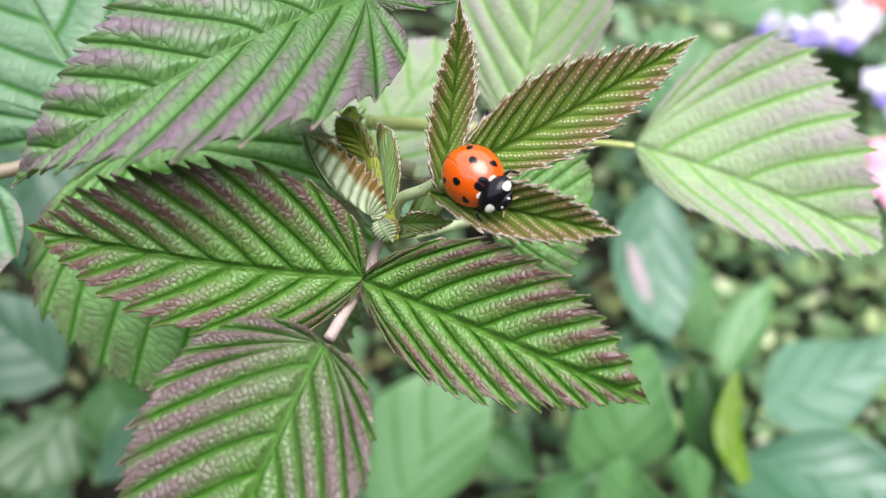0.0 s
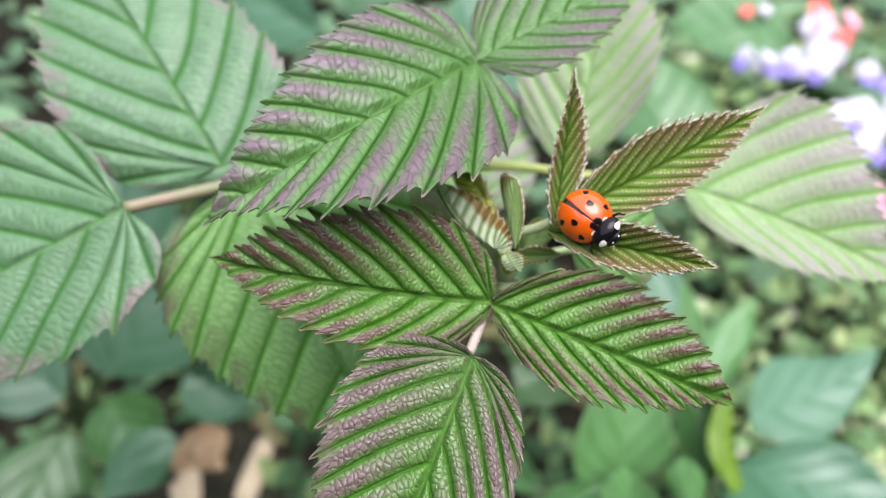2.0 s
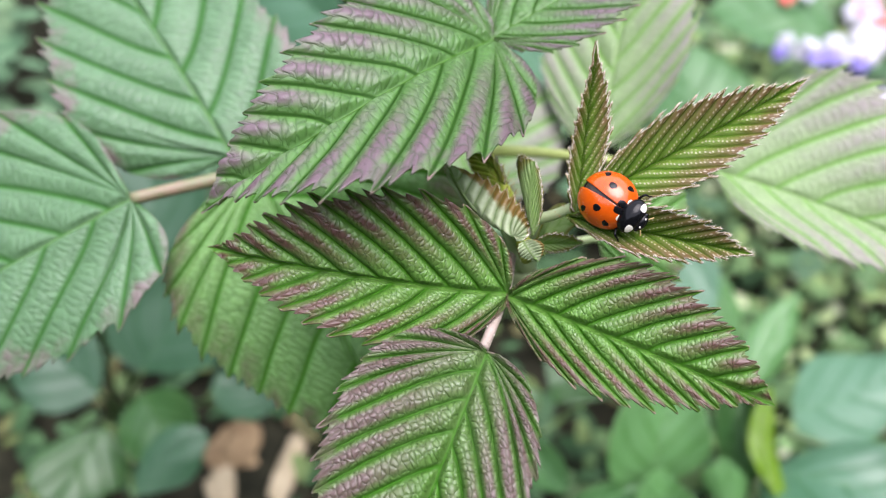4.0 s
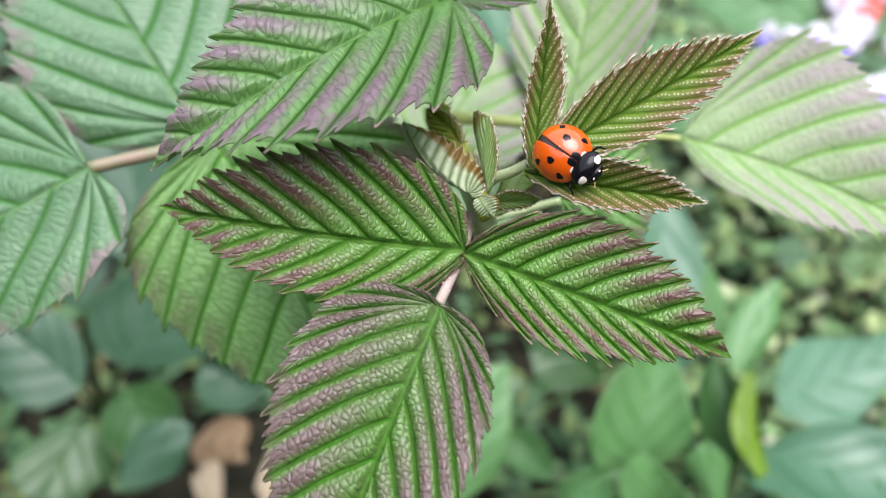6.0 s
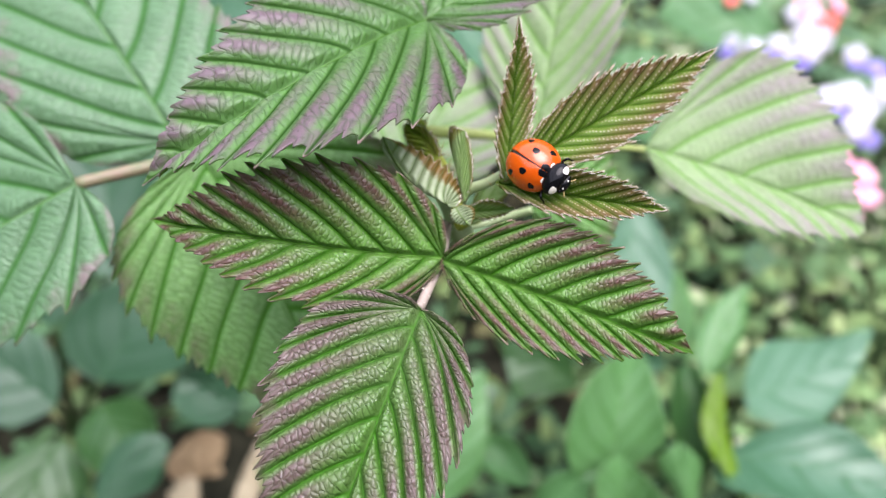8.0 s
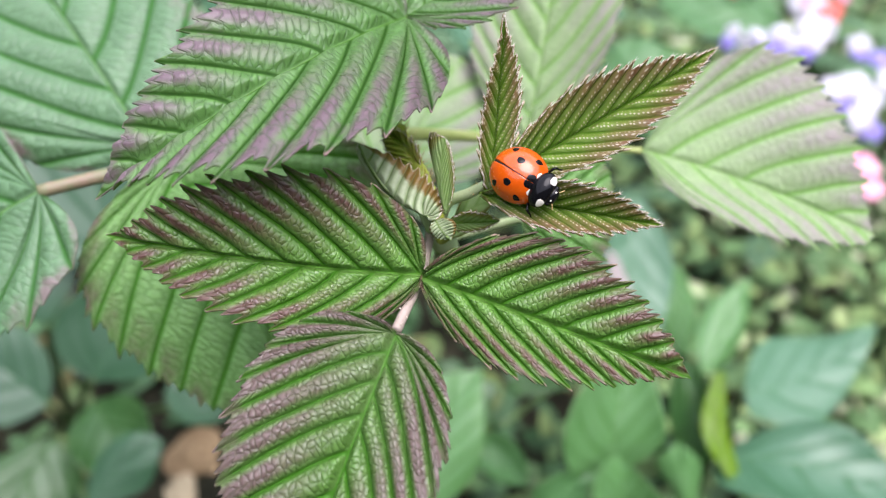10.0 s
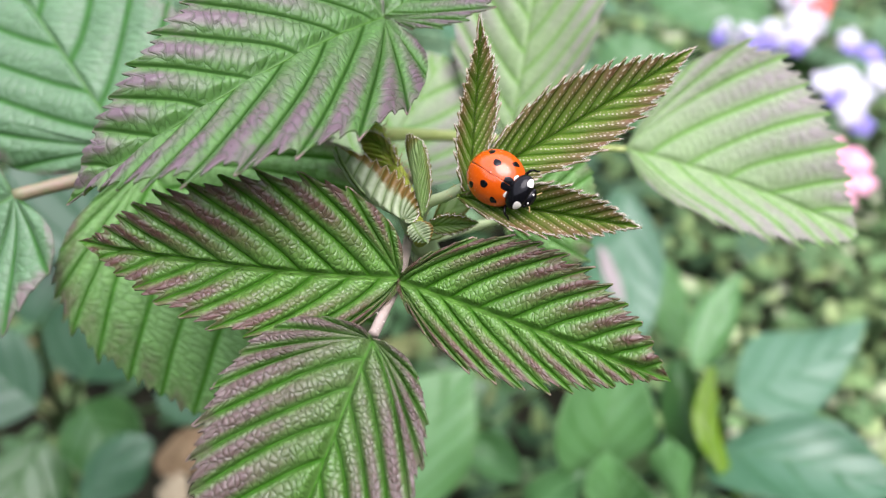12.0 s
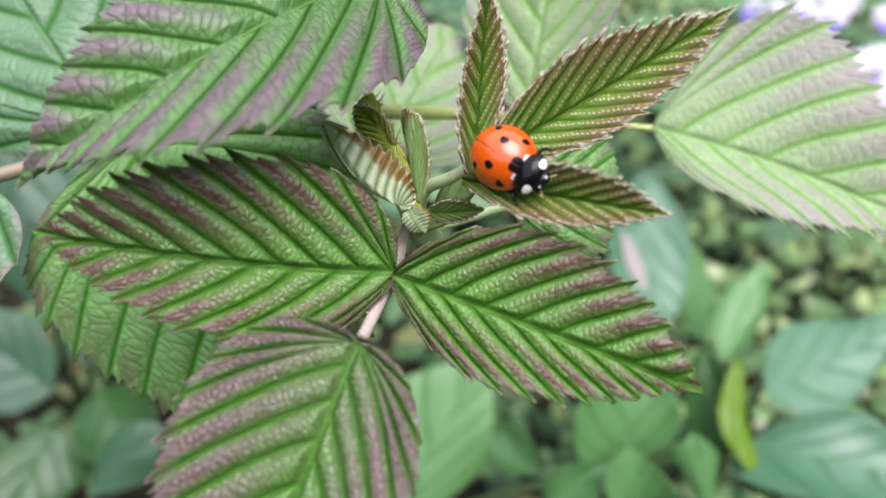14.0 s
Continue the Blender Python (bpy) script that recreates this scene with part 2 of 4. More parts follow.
HAIR = plain_material("white_hair", (0.62, 0.56, 0.46), (0.75, 0.7, 0.6), 900, 0.5)
GARDEN_STEM = plain_material("dull_green_stem", (0.05, 0.1, 0.03), (0.09, 0.15, 0.05), 200, 0.5, 0.0003)
RED_WING = plain_material("orange_red_wing_case", (0.52, 0.068, 0.001), (0.58, 0.09, 0.0015), 500, 0.2, 0.0, 0.5, 0.0, 0.45)
BLACK = plain_material("black_chitin", (0.003, 0.003, 0.004), (0.006, 0.006, 0.007), 800, 0.14, 0.0, 0.2, 0.0, 0.05)
WHITE = plain_material("white_chitin", (0.7, 0.66, 0.56), (0.8, 0.78, 0.7), 800, 0.3, 0.0, 0.5)
WING = plain_material("dark_folded_wing", (0.012, 0.01, 0.008), (0.05, 0.03, 0.015), 1500, 0.35, 0.0001)
SOIL = plain_material("soil", (0.006, 0.007, 0.004), (0.028, 0.027, 0.016), 90, 0.9, 0.006, 0.1)
STONE_TAN = plain_material("tan_stone", (0.15, 0.1, 0.05), (0.29, 0.21, 0.115), 40, 0.8, 0.003, 0.3)
STONE_PALE = plain_material("pale_stone", (0.28, 0.23, 0.14), (0.42, 0.36, 0.24), 50, 0.8, 0.003, 0.3)
UNSEEN_WALL = plain_material("light_blocking_wall", (0.06, 0.08, 0.05), (0.11, 0.13, 0.09), 8, 0.9, 0.004, 0.2)
PETAL_WHITE = plain_material("white_petal", (0.45, 0.45, 0.52), (0.6, 0.59, 0.62), 60, 0.6)
PETAL_VIOLET = plain_material("violet_petal", (0.17, 0.14, 0.42), (0.28, 0.24, 0.55), 60, 0.6)
# pinkish pale colour of the highlight added on the hanging leaf
LEAF_HIGHLIGHT = plain_material("pale_leaf_highlight", (0.24, 0.22, 0.2), (0.33, 0.28, 0.27), 60, 0.6)
PETAL_PINK = plain_material("pink_petal", (0.75, 0.3, 0.42), (0.85, 0.45, 0.55), 60, 0.6)
PETAL_RED = plain_material("coral_red_petal", (0.8, 0.12, 0.1), (0.85, 0.25, 0.2), 60, 0.6)
YELLOW = plain_material("yellow_centre", (0.7, 0.5, 0.05), (0.8, 0.6, 0.1), 100, 0.6)


# ---- building blocks; sizes below are millimetres ----
def mm(v):
    return Vector(v) / 1000


def link_mesh(name, verts, faces, material, parent=None, label="", attrs=None, smooth=True):
    me = bpy.data.meshes.new(name)
    me.from_pydata([tuple(v) for v in verts], [], faces)
    if attrs:
        for key, values in attrs.items():
            kind, slot = ("FLOAT_VECTOR", "vector") if key == "cell" else ("FLOAT", "value")
            a = me.attributes.new(key, kind, "POINT")
            a.data.foreach_set(slot, np.asarray(values, dtype=np.float32).ravel())
    if smooth:
        me.polygons.foreach_set("use_smooth", np.ones(len(me.polygons), dtype=bool))
    me.materials.append(material)
    me.update()
    ob = new(name, me)
    if parent:
        ob.parent = parent
    return tagged(ob, label)


def part(name, bm, material, parent, label=""):
    me = bpy.data.meshes.new(name)
    bm.to_mesh(me)
    bm.free()
    me.polygons.foreach_set("use_smooth", np.ones(len(me.polygons), dtype=bool))
    me.materials.append(material)
    ob = new(name, me)
    ob.parent = parent
    return tagged(ob, label)


def thing(name, label, category, at=(0, 0, 0), group="", kind=""):
    ob = new(name)
    ob.empty_display_size = 0.005
    ob.matrix_world = Matrix.Translation(mm(at))
    return tagged(ob, label, category, group, kind)


def smooth01(x, a, b):
    t = np.clip((x - a) / (b - a), 0, 1)
    return t * t * (3 - 2 * t)


def leaf_shape(base, mid, tip, left, right, veins=9, a=0.55, b=0.95, amp=0.45, rug=0.07, tooth=0.85, minor=3, nu=150, nv=40, curl=0.0, slant=1.1, droop=0.0, seed=1, ripple=0.0, cell=0.62, rib=0.12, fold=0.75, rows=0, lobe=(0.0, 0.0), near=1.1, sway=0.06, skew=0.15):
    """A toothed, quilted leaf along its midrib (base, mid, tip), with the widest place of each margin at left and right; all in metres.
    a and b round the base and sharpen the tip, lobe draws the blade back past its base; a pair gives left and right of their own."""
    B, T, L, R = (np.array(v) for v in (base, tip, left, right))
    a, b = (q if isinstance(q, tuple) else (q, q) for q in (a, b))
    ctrl = 2 * np.array(mid) - 0.5 * (B + T)

    def line_at(s):
        s = np.asarray(s)[..., None]
        return (1 - s) ** 2 * B + 2 * s * (1 - s) * ctrl + s * s * T

    def tangent(s):
        s = np.asarray(s)[..., None]
        d = 2 * (1 - s) * (ctrl - B) + 2 * s * (T - ctrl)
        return d / np.linalg.norm(d, axis=-1, keepdims=True)

    length = np.linalg.norm(np.diff(line_at(np.linspace(0, 1, 40)), axis=0), axis=1).sum()
    xws = [a[k] / (a[k] + b[k]) for k in (0, 1)]
    lats = [L - line_at(xws[0]), R - line_at(xws[1])]
    width = 0.5 * (np.linalg.norm(lats[0]) + np.linalg.norm(lats[1]))
    phi = np.linspace(0, 1, nu)
    xo = phi ** 1.15

    def outline(k):
        top = xws[k] ** a[k] * (1 - xws[k]) ** b[k]
        return xo ** a[k] * (1 - xo) ** b[k] / top

    xm = np.maximum.accumulate(np.maximum(0, xo - slant * 0.5 * (outline(0) + outline(1)) * width / length))
    xm[-1] = 1
    p = veins * (0.72 * phi + 0.28 * phi ** 3.5) + 0.02
    # the upper face looks up and towards the path
    face = np.cross(tangent(0.4), lats[0] - lats[1])
    up = 1.0 if face @ np.array((0, -0.7, 0.7)) > 0 else -1.0
    verts, edge, ridge_a, rug_a, mid_a, cell_a, grids = [], [], [], [], [], [], {}
    for k, side in ((0, 1), (1, -1)):
        la, t0, yo = lats[k], tangent(xws[k]), outline(k)
        xs = xo - lobe[k] * yo * (1 - xo) ** 3
        v = np.linspace(0, 1, nv)[None, :]
        ph = p + (0.35 if side < 0 else 0)
        saw, small = (np.minimum(q / 0.78, (1 - q) / 0.22) ** 1.15 for q in ((ph + 0.76) % 1.0, (ph * minor + 0.76) % 1.0))
        # no two teeth are alike
        saw = saw * (1 + 0.3 * np.sin(5.3 * np.floor(ph + 0.76) + seed))
        small = small * (1 + 0.35 * np.sin(7.9 * np.floor(ph * minor + 0.76) + 2.1 * seed))
        line = np.maximum(1e-5, np.hypot((xs - xm) * length, yo * np.linalg.norm(la)))
        fade = smooth01(phi, 0.08, 0.36) * (0.3 + 0.7 * smooth01(1 - phi, 0.0, 0.3))
        ext = fade * tooth / 1000 * (0.7 * saw + 0.72 * small) / line * smooth01(line * 1000, 0.0, 3.0)
        ext = np.minimum(ext, 0.17)
        vv = v * (1 + ext[:, None] * smooth01(v, 1 - np.clip(1.6 * ext[:, None], 0.05, 0.4), 1.0))
        x = np.clip(xm[:, None] + (xs - xm)[:, None] * vv ** 1.2, -0.3, 1.02)
        y = yo[:, None] * vv
        tg = tangent(np.clip(x, 0, 1))
        # the blade turns with the bend of the midrib
        lat_v = la - (tg - t0) * np.dot(la, t0) - tg * np.einsum("ijk,k->ij", tg - t0, la)[..., None]
        nor = np.cross(tg, lat_v) * side * up
        nor /= np.linalg.norm(nor, axis=-1, keepdims=True)
        # the veins wander a little on their way to the margin
        phv = ph[:, None] + sway * (v * (1 - v) * 2.4 * np.sin(4.0 * v + 2.7 * p[:, None] + seed) + 0.5 * smooth01(v, 0.0, 0.3) * np.sin(1.9 * p[:, None] + seed))
        wave = np.abs(np.sin(np.pi * phv))
        r = wave ** fold
        dist = v * line[:, None] * 1000
        body = smooth01(dist, 0.0, near) * (1 - 0.3 * smooth01(v, 0.8, 1.0))
        flat = line_at(x) + lat_v * y[..., None]
        e2 = la - t0 * np.dot(la, t0)
        e2 /= np.linalg.norm(e2)
        gx, gy = flat @ t0 * 1000 / cell, flat @ e2 * 1000 / cell
        gx, gy = gx + 0.25 * np.sin(gy * 1.9), gy + 0.25 * np.sin(gx * 1.7)
        if rows:
            # veinlets cross from vein to vein: count along the veins, from a line square to them
            foot = line_at(xm)
            way = line_at(np.clip(xs, 0, 1)) + la * yo[:, None] - foot
            way /= np.maximum(1e-6, np.linalg.norm(way, axis=1, keepdims=True))
            along = np.concatenate([[0], np.cumsum(np.einsum("ij,ij->i", np.diff(foot, axis=0), way[1:]))]) * 1000
            gx, gy = phv * rows, (dist + along[:, None]) / cell + skew * phv * rows + 0.12 * np.sin(2.3 * phv * rows + seed)
        rg = smooth01(wave, 0.08, 0.35) * smooth01(dist, 0.15, 0.7)
        # folds flatten where the veins crowd together
        plain = line_at(np.clip(xm[:, None] + (xs - xm)[:, None] * v ** 1.2, -0.3, 1.02)) + la * (yo[:, None] * v)[..., None]
        gapv = np.linalg.norm(np.gradient(plain, axis=0), axis=-1) / np.maximum(1e-6, np.gradient(p))[:, None]
        crowd = np.clip(gapv / (0.75 * length / veins), 0.0, 1.0)
        big = np.sin(7 * x + seed) * np.sin(3.1 * y + 2 * seed)
        # small folds run out to the lesser teeth
        lesser = 0.08 * np.abs(np.sin(np.pi * minor * phv)) * smooth01(v, 0.5, 0.9) if tooth else 0.0
        h = amp / 1000 * (r + lesser) * body * crowd + ripple / 1000 * big * v
        h = h - rib * amp / 1000 * np.exp(-((dist / 0.25) ** 2))
        h = h * smooth01(1 - phi, 0.0, 0.08)[:, None] + curl / 1000 * (y * y) - droop / 1000 * (x * x)
        pos = flat + nor * h[..., None]
        ids = np.arange(nu * nv).reshape(nu, nv) + len(verts)
        if side < 0:
            ids = np.concatenate([grids[1][:, :1], ids[:, 1:]], axis=1)
        grids[side] = ids
        verts.extend(pos.reshape(-1, 3).tolist())
        over = np.broadcast_to(v, x.shape) * (0.975 + 0.025 * smooth01(0.6 * saw + 0.4 * small, 0.55, 0.95))[:, None]
        edge.extend(over.reshape(-1)), ridge_a.extend((wave * smooth01(dist, 0.0, 0.25)).reshape(-1)), rug_a.extend((min(1.0, rug / 0.08) * rg * crowd).reshape(-1))
        mid_a.extend((np.exp(-((dist / (0.2 - 0.12 * x)) ** 2)) * (1 - 0.6 * smooth01(x, 0.5, 1.0))).reshape(-1))
        cell_a.extend(np.stack([gx, gy + 40.0 * side, 0 * gx], -1).reshape(-1, 3))
    faces = []
    for side in (1, -1):
        g = grids[side]
        q = np.stack([g[:-1, :-1], g[1:, :-1], g[1:, 1:], g[:-1, 1:]], -1).reshape(-1, 4)
        faces.extend((q if side * up > 0 else q[:, ::-1]).tolist())
    return verts, faces, {"edge": edge, "ridge": ridge_a, "rug": rug_a, "midrib": mid_a, "cell": cell_a}


def leaf(name, points, material, parent, label="", thick=0.16, hairs=0.0, **shape):
    verts, faces, attrs = leaf_shape(*[mm(q) for q in points], **shape)
    ob = link_mesh(name, verts, faces, material, parent, label, attrs)
    s = ob.modifiers.new("thickness", "SOLIDIFY")
    s.thickness, s.offset = thick / 1000, -1
    if hairs:
        fringe(verts, shape.get("nu", 150), shape.get("nv", 40), hairs, parent)
    return ob


def fringe(verts, nu, nv, length, parent):
    """White hairs along a leaf's margin, in one mesh."""
    rng = random.Random(nu)
    hv, hf = [], []
    for side in (0, 1):
        for i in range(int(nu * 0.06), nu - 2):
            k = side * nu * nv + i * nv + nv - 1
            q, inner, ahead = (Vector(verts[m]) for m in (k, k - 4, k + nv))
            out = (q - inner).normalized()
            t = (ahead - q).normalized()
            for _ in range(1):
                d = (out + t * rng.uniform(-0.3, 0.7) + Vector((rng.gauss(0, 0.3), rng.gauss(0, 0.3), rng.gauss(0.1, 0.3)))).normalized()
                at = q.lerp(ahead, rng.random()) - out * rng.uniform(0.0, 0.00012)
                ln, r = length / 1000 * rng.uniform(0.4, 1.1), 0.00002
                s = d.orthogonal().normalized() * r
                w = d.cross(s)
                a = len(hv)
                hv += [at + s, at - s * 0.5 + w * 0.9, at - s * 0.5 - w * 0.9, at + d * ln]
                hf += [(a, a + 1, a + 3), (a + 1, a + 2, a + 3), (a + 2, a, a + 3)]
    tagged(link_mesh("fringe", hv, hf, HAIR, parent, "short white hairs on the leaf edge"), kind="stuff")


def spline(points, n):
    """Points along a smooth line through the given ones."""
    p = [Vector(q) for q in points]
    p = [2 * p[0] - p[1]] + p + [2 * p[-1] - p[-2]]
    out = []
    for i in range(1, len(p) - 2):
        for k in range(n):
            t = k / n
            a, b, c, d = p[i - 1:i + 3]
            out.append(0.5 * (2 * b + (c - a) * t + (2 * a - 5 * b + 4 * c - d) * t * t + (3 * b - a - 3 * c + d) * t ** 3))
    return out + [p[-2]]


def tube_shape(points, r0, r1, sides=12, n=10, lumps=0.0):
    """A round stalk through points (metres), from radius r0 to r1, with closed ends."""
    line = spline(points, n)
    verts, faces = [], []
    up = Vector((0.3, 0.2, 1)).normalized()
    for i, q in enumerate(line):
        t = (line[min(i + 1, len(line) - 1)] - line[max(i - 1, 0)]).normalized()
        s = t.cross(up).normalized()
        w = s.cross(t)
        r = r0 + (r1 - r0) * i / (len(line) - 1)
        for k in range(sides):
            ang = 2 * math.pi * k / sides
            rr = r * (1 + lumps * math.sin(3 * ang + i * 0.7) + lumps * math.sin(i * 1.3))
            verts.append(q + (s * math.cos(ang) + w * math.sin(ang)) * rr)
    for i in range(len(line) - 1):
        for k in range(sides):
            a, b = i * sides + k, i * sides + (k + 1) % sides
            faces.append((a, b, b + sides, a + sides))
    faces.append(tuple(range(sides))[::-1])
    faces.append(tuple(range((len(line) - 1) * sides, len(line) * sides)))
    return verts, faces


def tube(name, points, r0, r1, material, parent, label="", **more):
    verts, faces = tube_shape([mm(q) for q in points], r0 / 1000, r1 / 1000, **more)
    return link_mesh(name, verts, faces, material, parent, label)


# ---- ground ----
def ground():
    n, size = 60, 1.5
    verts, faces = [], []
    for i in range(n + 1):
        for j in range(n + 1):
            x, y = (i / n - 0.5) * 2, (j / n - 0.5) * 2
            # fine near the plants, coarse towards the horizon
            px, py = (math.copysign(abs(q) ** 1.0 * size + max(0, abs(q) - 0.9) * 6000, q) for q in (x, y))
            z = 0.012 * noise.noise(Vector((px * 6, py * 6, 0.3))) + 0.005 * noise.noise(Vector((px * 25, py * 25, 4)))
            verts.append((px, py + 0.4, z if abs(px) < 3 and abs(py) < 3 else 0.0))
    for i in range(n):
        for j in range(n):
            a = i * (n + 1) + j
            faces.append((a, a + n + 1, a + n + 2, a + 1))
    tagged(link_mesh("ground", verts, faces, SOIL), "dark crumbly garden soil", "ground", kind="structure")


ground()


def light_blocking_walls():
    """Plain unseen walls, added round the bed to block light from the low sky."""
    for name, x, y, w, d in (("wall_north", 0, 3.2, 5.6, 0.2), ("wall_south", 0, -2.4, 5.6, 0.2), ("wall_east", 2.7, 0.4, 0.2, 5.4), ("wall_west", -2.7, 0.4, 0.2, 5.4)):
        bm = bmesh.new()
        bmesh.ops.create_cube(bm, size=1)
        bmesh.ops.scale(bm, vec=(w, d, 2.2), verts=bm.verts)
        bmesh.ops.bevel(bm, geom=bm.edges[:], offset=0.02, segments=2, affect="EDGES")
        me = bpy.data.meshes.new(name)
        bm.to_mesh(me)
        bm.free()
        me.materials.append(UNSEEN_WALL)
        ob = new(name, me)
        ob.location = (x, y, 1.08)
        tagged(ob, "plain dull green wall added out of view to block low sky light", "wall", kind="structure")


light_blocking_walls()

# ---- the raspberry plant ----
plant = thing("raspberry_plant", "young raspberry plant with toothed purple-edged green leaves", "plant", (7.9, 278.1, 0.0))
tube("main_stem", [(18.3, 345.4, 0.0), (-1.9, 78.3, 313.2), (-3.7, 56.7, 342.8), (-4.7, 51.6, 350.4), (-6.3, 54.9, 352.4), (-8.4, 59.9, 351.8)], 1.8, 1.0, STALK_GREEN, plant, "hairy green cane")

# the nearest leaf: three leaflets
near_stalk = tube("leaf_stalk", [(-5.6, 53.1, 350.5), (-6.4, 47.6, 351.3), (-7.2, 43.9, 351.6), (-8.3, 40.9, 351.6), (-9.4, 37.9, 351.6)], 0.5, 0.5, STALK, plant, "pale pinkish leaf stalk")
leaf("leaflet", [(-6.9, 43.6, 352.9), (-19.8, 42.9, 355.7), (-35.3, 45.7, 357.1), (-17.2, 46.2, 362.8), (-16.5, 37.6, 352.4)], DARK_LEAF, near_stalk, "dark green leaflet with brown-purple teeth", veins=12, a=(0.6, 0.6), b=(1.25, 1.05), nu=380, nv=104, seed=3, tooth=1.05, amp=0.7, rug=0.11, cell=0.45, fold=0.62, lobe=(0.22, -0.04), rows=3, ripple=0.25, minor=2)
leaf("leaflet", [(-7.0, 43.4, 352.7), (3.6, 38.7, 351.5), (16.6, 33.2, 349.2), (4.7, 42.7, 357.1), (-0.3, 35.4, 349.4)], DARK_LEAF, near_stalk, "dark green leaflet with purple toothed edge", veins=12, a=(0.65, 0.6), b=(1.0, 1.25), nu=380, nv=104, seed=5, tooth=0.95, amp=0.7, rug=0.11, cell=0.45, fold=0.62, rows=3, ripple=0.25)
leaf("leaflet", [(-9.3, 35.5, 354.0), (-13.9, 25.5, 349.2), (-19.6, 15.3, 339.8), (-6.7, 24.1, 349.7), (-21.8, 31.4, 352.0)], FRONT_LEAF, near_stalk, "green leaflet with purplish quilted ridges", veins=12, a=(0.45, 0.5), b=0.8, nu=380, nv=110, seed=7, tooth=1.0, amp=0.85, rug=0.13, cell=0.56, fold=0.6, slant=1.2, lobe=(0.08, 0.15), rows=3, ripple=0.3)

# the upper leaf: a large leaflet and its neighbour
upper_stalk = tube("leaf_stalk", [(-0.9, 88.1, 363.8), (-4.3, 78.0, 364.8), (-7.5, 70.4, 364.3)], 0.8, 0.5, STALK_LIME, plant)
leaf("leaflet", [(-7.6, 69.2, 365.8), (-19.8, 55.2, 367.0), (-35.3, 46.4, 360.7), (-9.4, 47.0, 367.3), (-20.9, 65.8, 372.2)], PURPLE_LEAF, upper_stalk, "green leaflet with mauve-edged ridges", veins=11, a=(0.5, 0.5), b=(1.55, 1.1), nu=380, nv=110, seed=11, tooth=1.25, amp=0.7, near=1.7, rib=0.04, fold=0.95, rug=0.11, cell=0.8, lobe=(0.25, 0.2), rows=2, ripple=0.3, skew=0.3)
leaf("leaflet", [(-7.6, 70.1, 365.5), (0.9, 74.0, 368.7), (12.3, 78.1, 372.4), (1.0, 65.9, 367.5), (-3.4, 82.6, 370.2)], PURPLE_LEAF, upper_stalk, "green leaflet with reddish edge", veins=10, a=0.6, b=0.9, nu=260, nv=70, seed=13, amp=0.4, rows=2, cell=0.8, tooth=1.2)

# the young leaf that carries the ladybird: three folded leaflets
young_stalk = tube("leaf_stalk", [(-4.7, 52.0, 352.3), (-3.9, 51.7, 354.8), (-1.9, 50.7, 356.7), (-0.4, 49.7, 358.6)], 0.6, 0.5, STALK_GREEN, plant, "pale green young leaf stalk")
leaf("leaflet", [(-0.3, 48.9, 357.8), (0.8, 55.4, 363.0), (1.4, 59.0, 371.1), (-1.2, 51.2, 362.9), (2.6, 53.3, 363.8)], YOUNG_LEAF, young_stalk, "narrow folded olive leaflet with white-haired edge", veins=13, a=0.75, b=1.2, nu=260, nv=40, seed=17, amp=0.28, rug=0.1, tooth=0.6, minor=2, cell=0.34, rows=3, fold=0.9, hairs=0.55)
leaf("leaflet", [(0.1, 49.9, 358.8), (10.3, 53.6, 362.7), (21.1, 56.1, 368.9), (7.5, 53.2, 366.5), (10.7, 49.8, 361.6)], YOUNG_LEAF, young_stalk, "folded olive leaflet with reddish ridges and pale specks", veins=15, a=0.75, b=(1.35, 1.1), nu=300, nv=60, seed=19, amp=0.35, rug=0.12, tooth=0.7, minor=2, cell=0.34, rows=3, fold=0.9, hairs=0.6)
leaf("leaflet", [(-1.2, 48.7, 358.2), (6.4, 45.6, 358.7), (13.4, 40.3, 361.2), (6.0, 45.4, 362.0), (4.5, 42.9, 358.8)], YOUNG_LEAF, young_stalk, "narrow olive leaflet with a bristly edge", veins=12, a=0.7, b=1.1, nu=260, nv=44, seed=23, amp=0.28, rug=0.1, tooth=0.7, minor=2, cell=0.34, rows=3, fold=0.9, hairs=0.6)

# the lower leaf behind: three broad leaflets
back_stalk = tube("leaf_stalk", [(-3.6, 73.8, 340.3), (-19.8, 75.5, 344.8), (-34.0, 71.8, 346.7), (-42.4, 68.9, 346.6), (-51.5, 65.4, 346.5)], 1.0, 0.8, STALK_RED, plant, "reddish-green leaf stalk")
leaf("leaflet", [(-51.4, 65.0, 346.8), (-69.9, 59.0, 339.0), (-91.9, 52.3, 329.0), (-57.9, 51.1, 335.2), (-78.1, 75.4, 347.3)], SIDE_LEAF, back_stalk, "broad green leaflet with a thin brown edge", veins=9, a=(0.42, 0.34), b=(0.75, 0.8), nu=280, nv=80, seed=29, tooth=1.4, amp=0.75, rug=0.13, fold=0.7, cell=1.0, lobe=(0.2, 0.2), rows=2, skew=0.3, ripple=1.0)
leaf("leaflet", [(-41.0, 74.4, 346.5), (-51.1, 87.3, 355.5), (-66.1, 106.5, 365.3), (-63.3, 80.2, 350.9), (-35.7, 90.0, 355.6)], SIDE_LEAF, back_stalk, "broad grey-green leaflet", veins=8, lobe=(0.25, 0.1), a=0.45, b=0.9, nu=220, nv=60, seed=31, tooth=1.5, amp=0.7, rug=0.13, fold=0.7, cell=1.1, rows=2, skew=0.3, ripple=1.0)
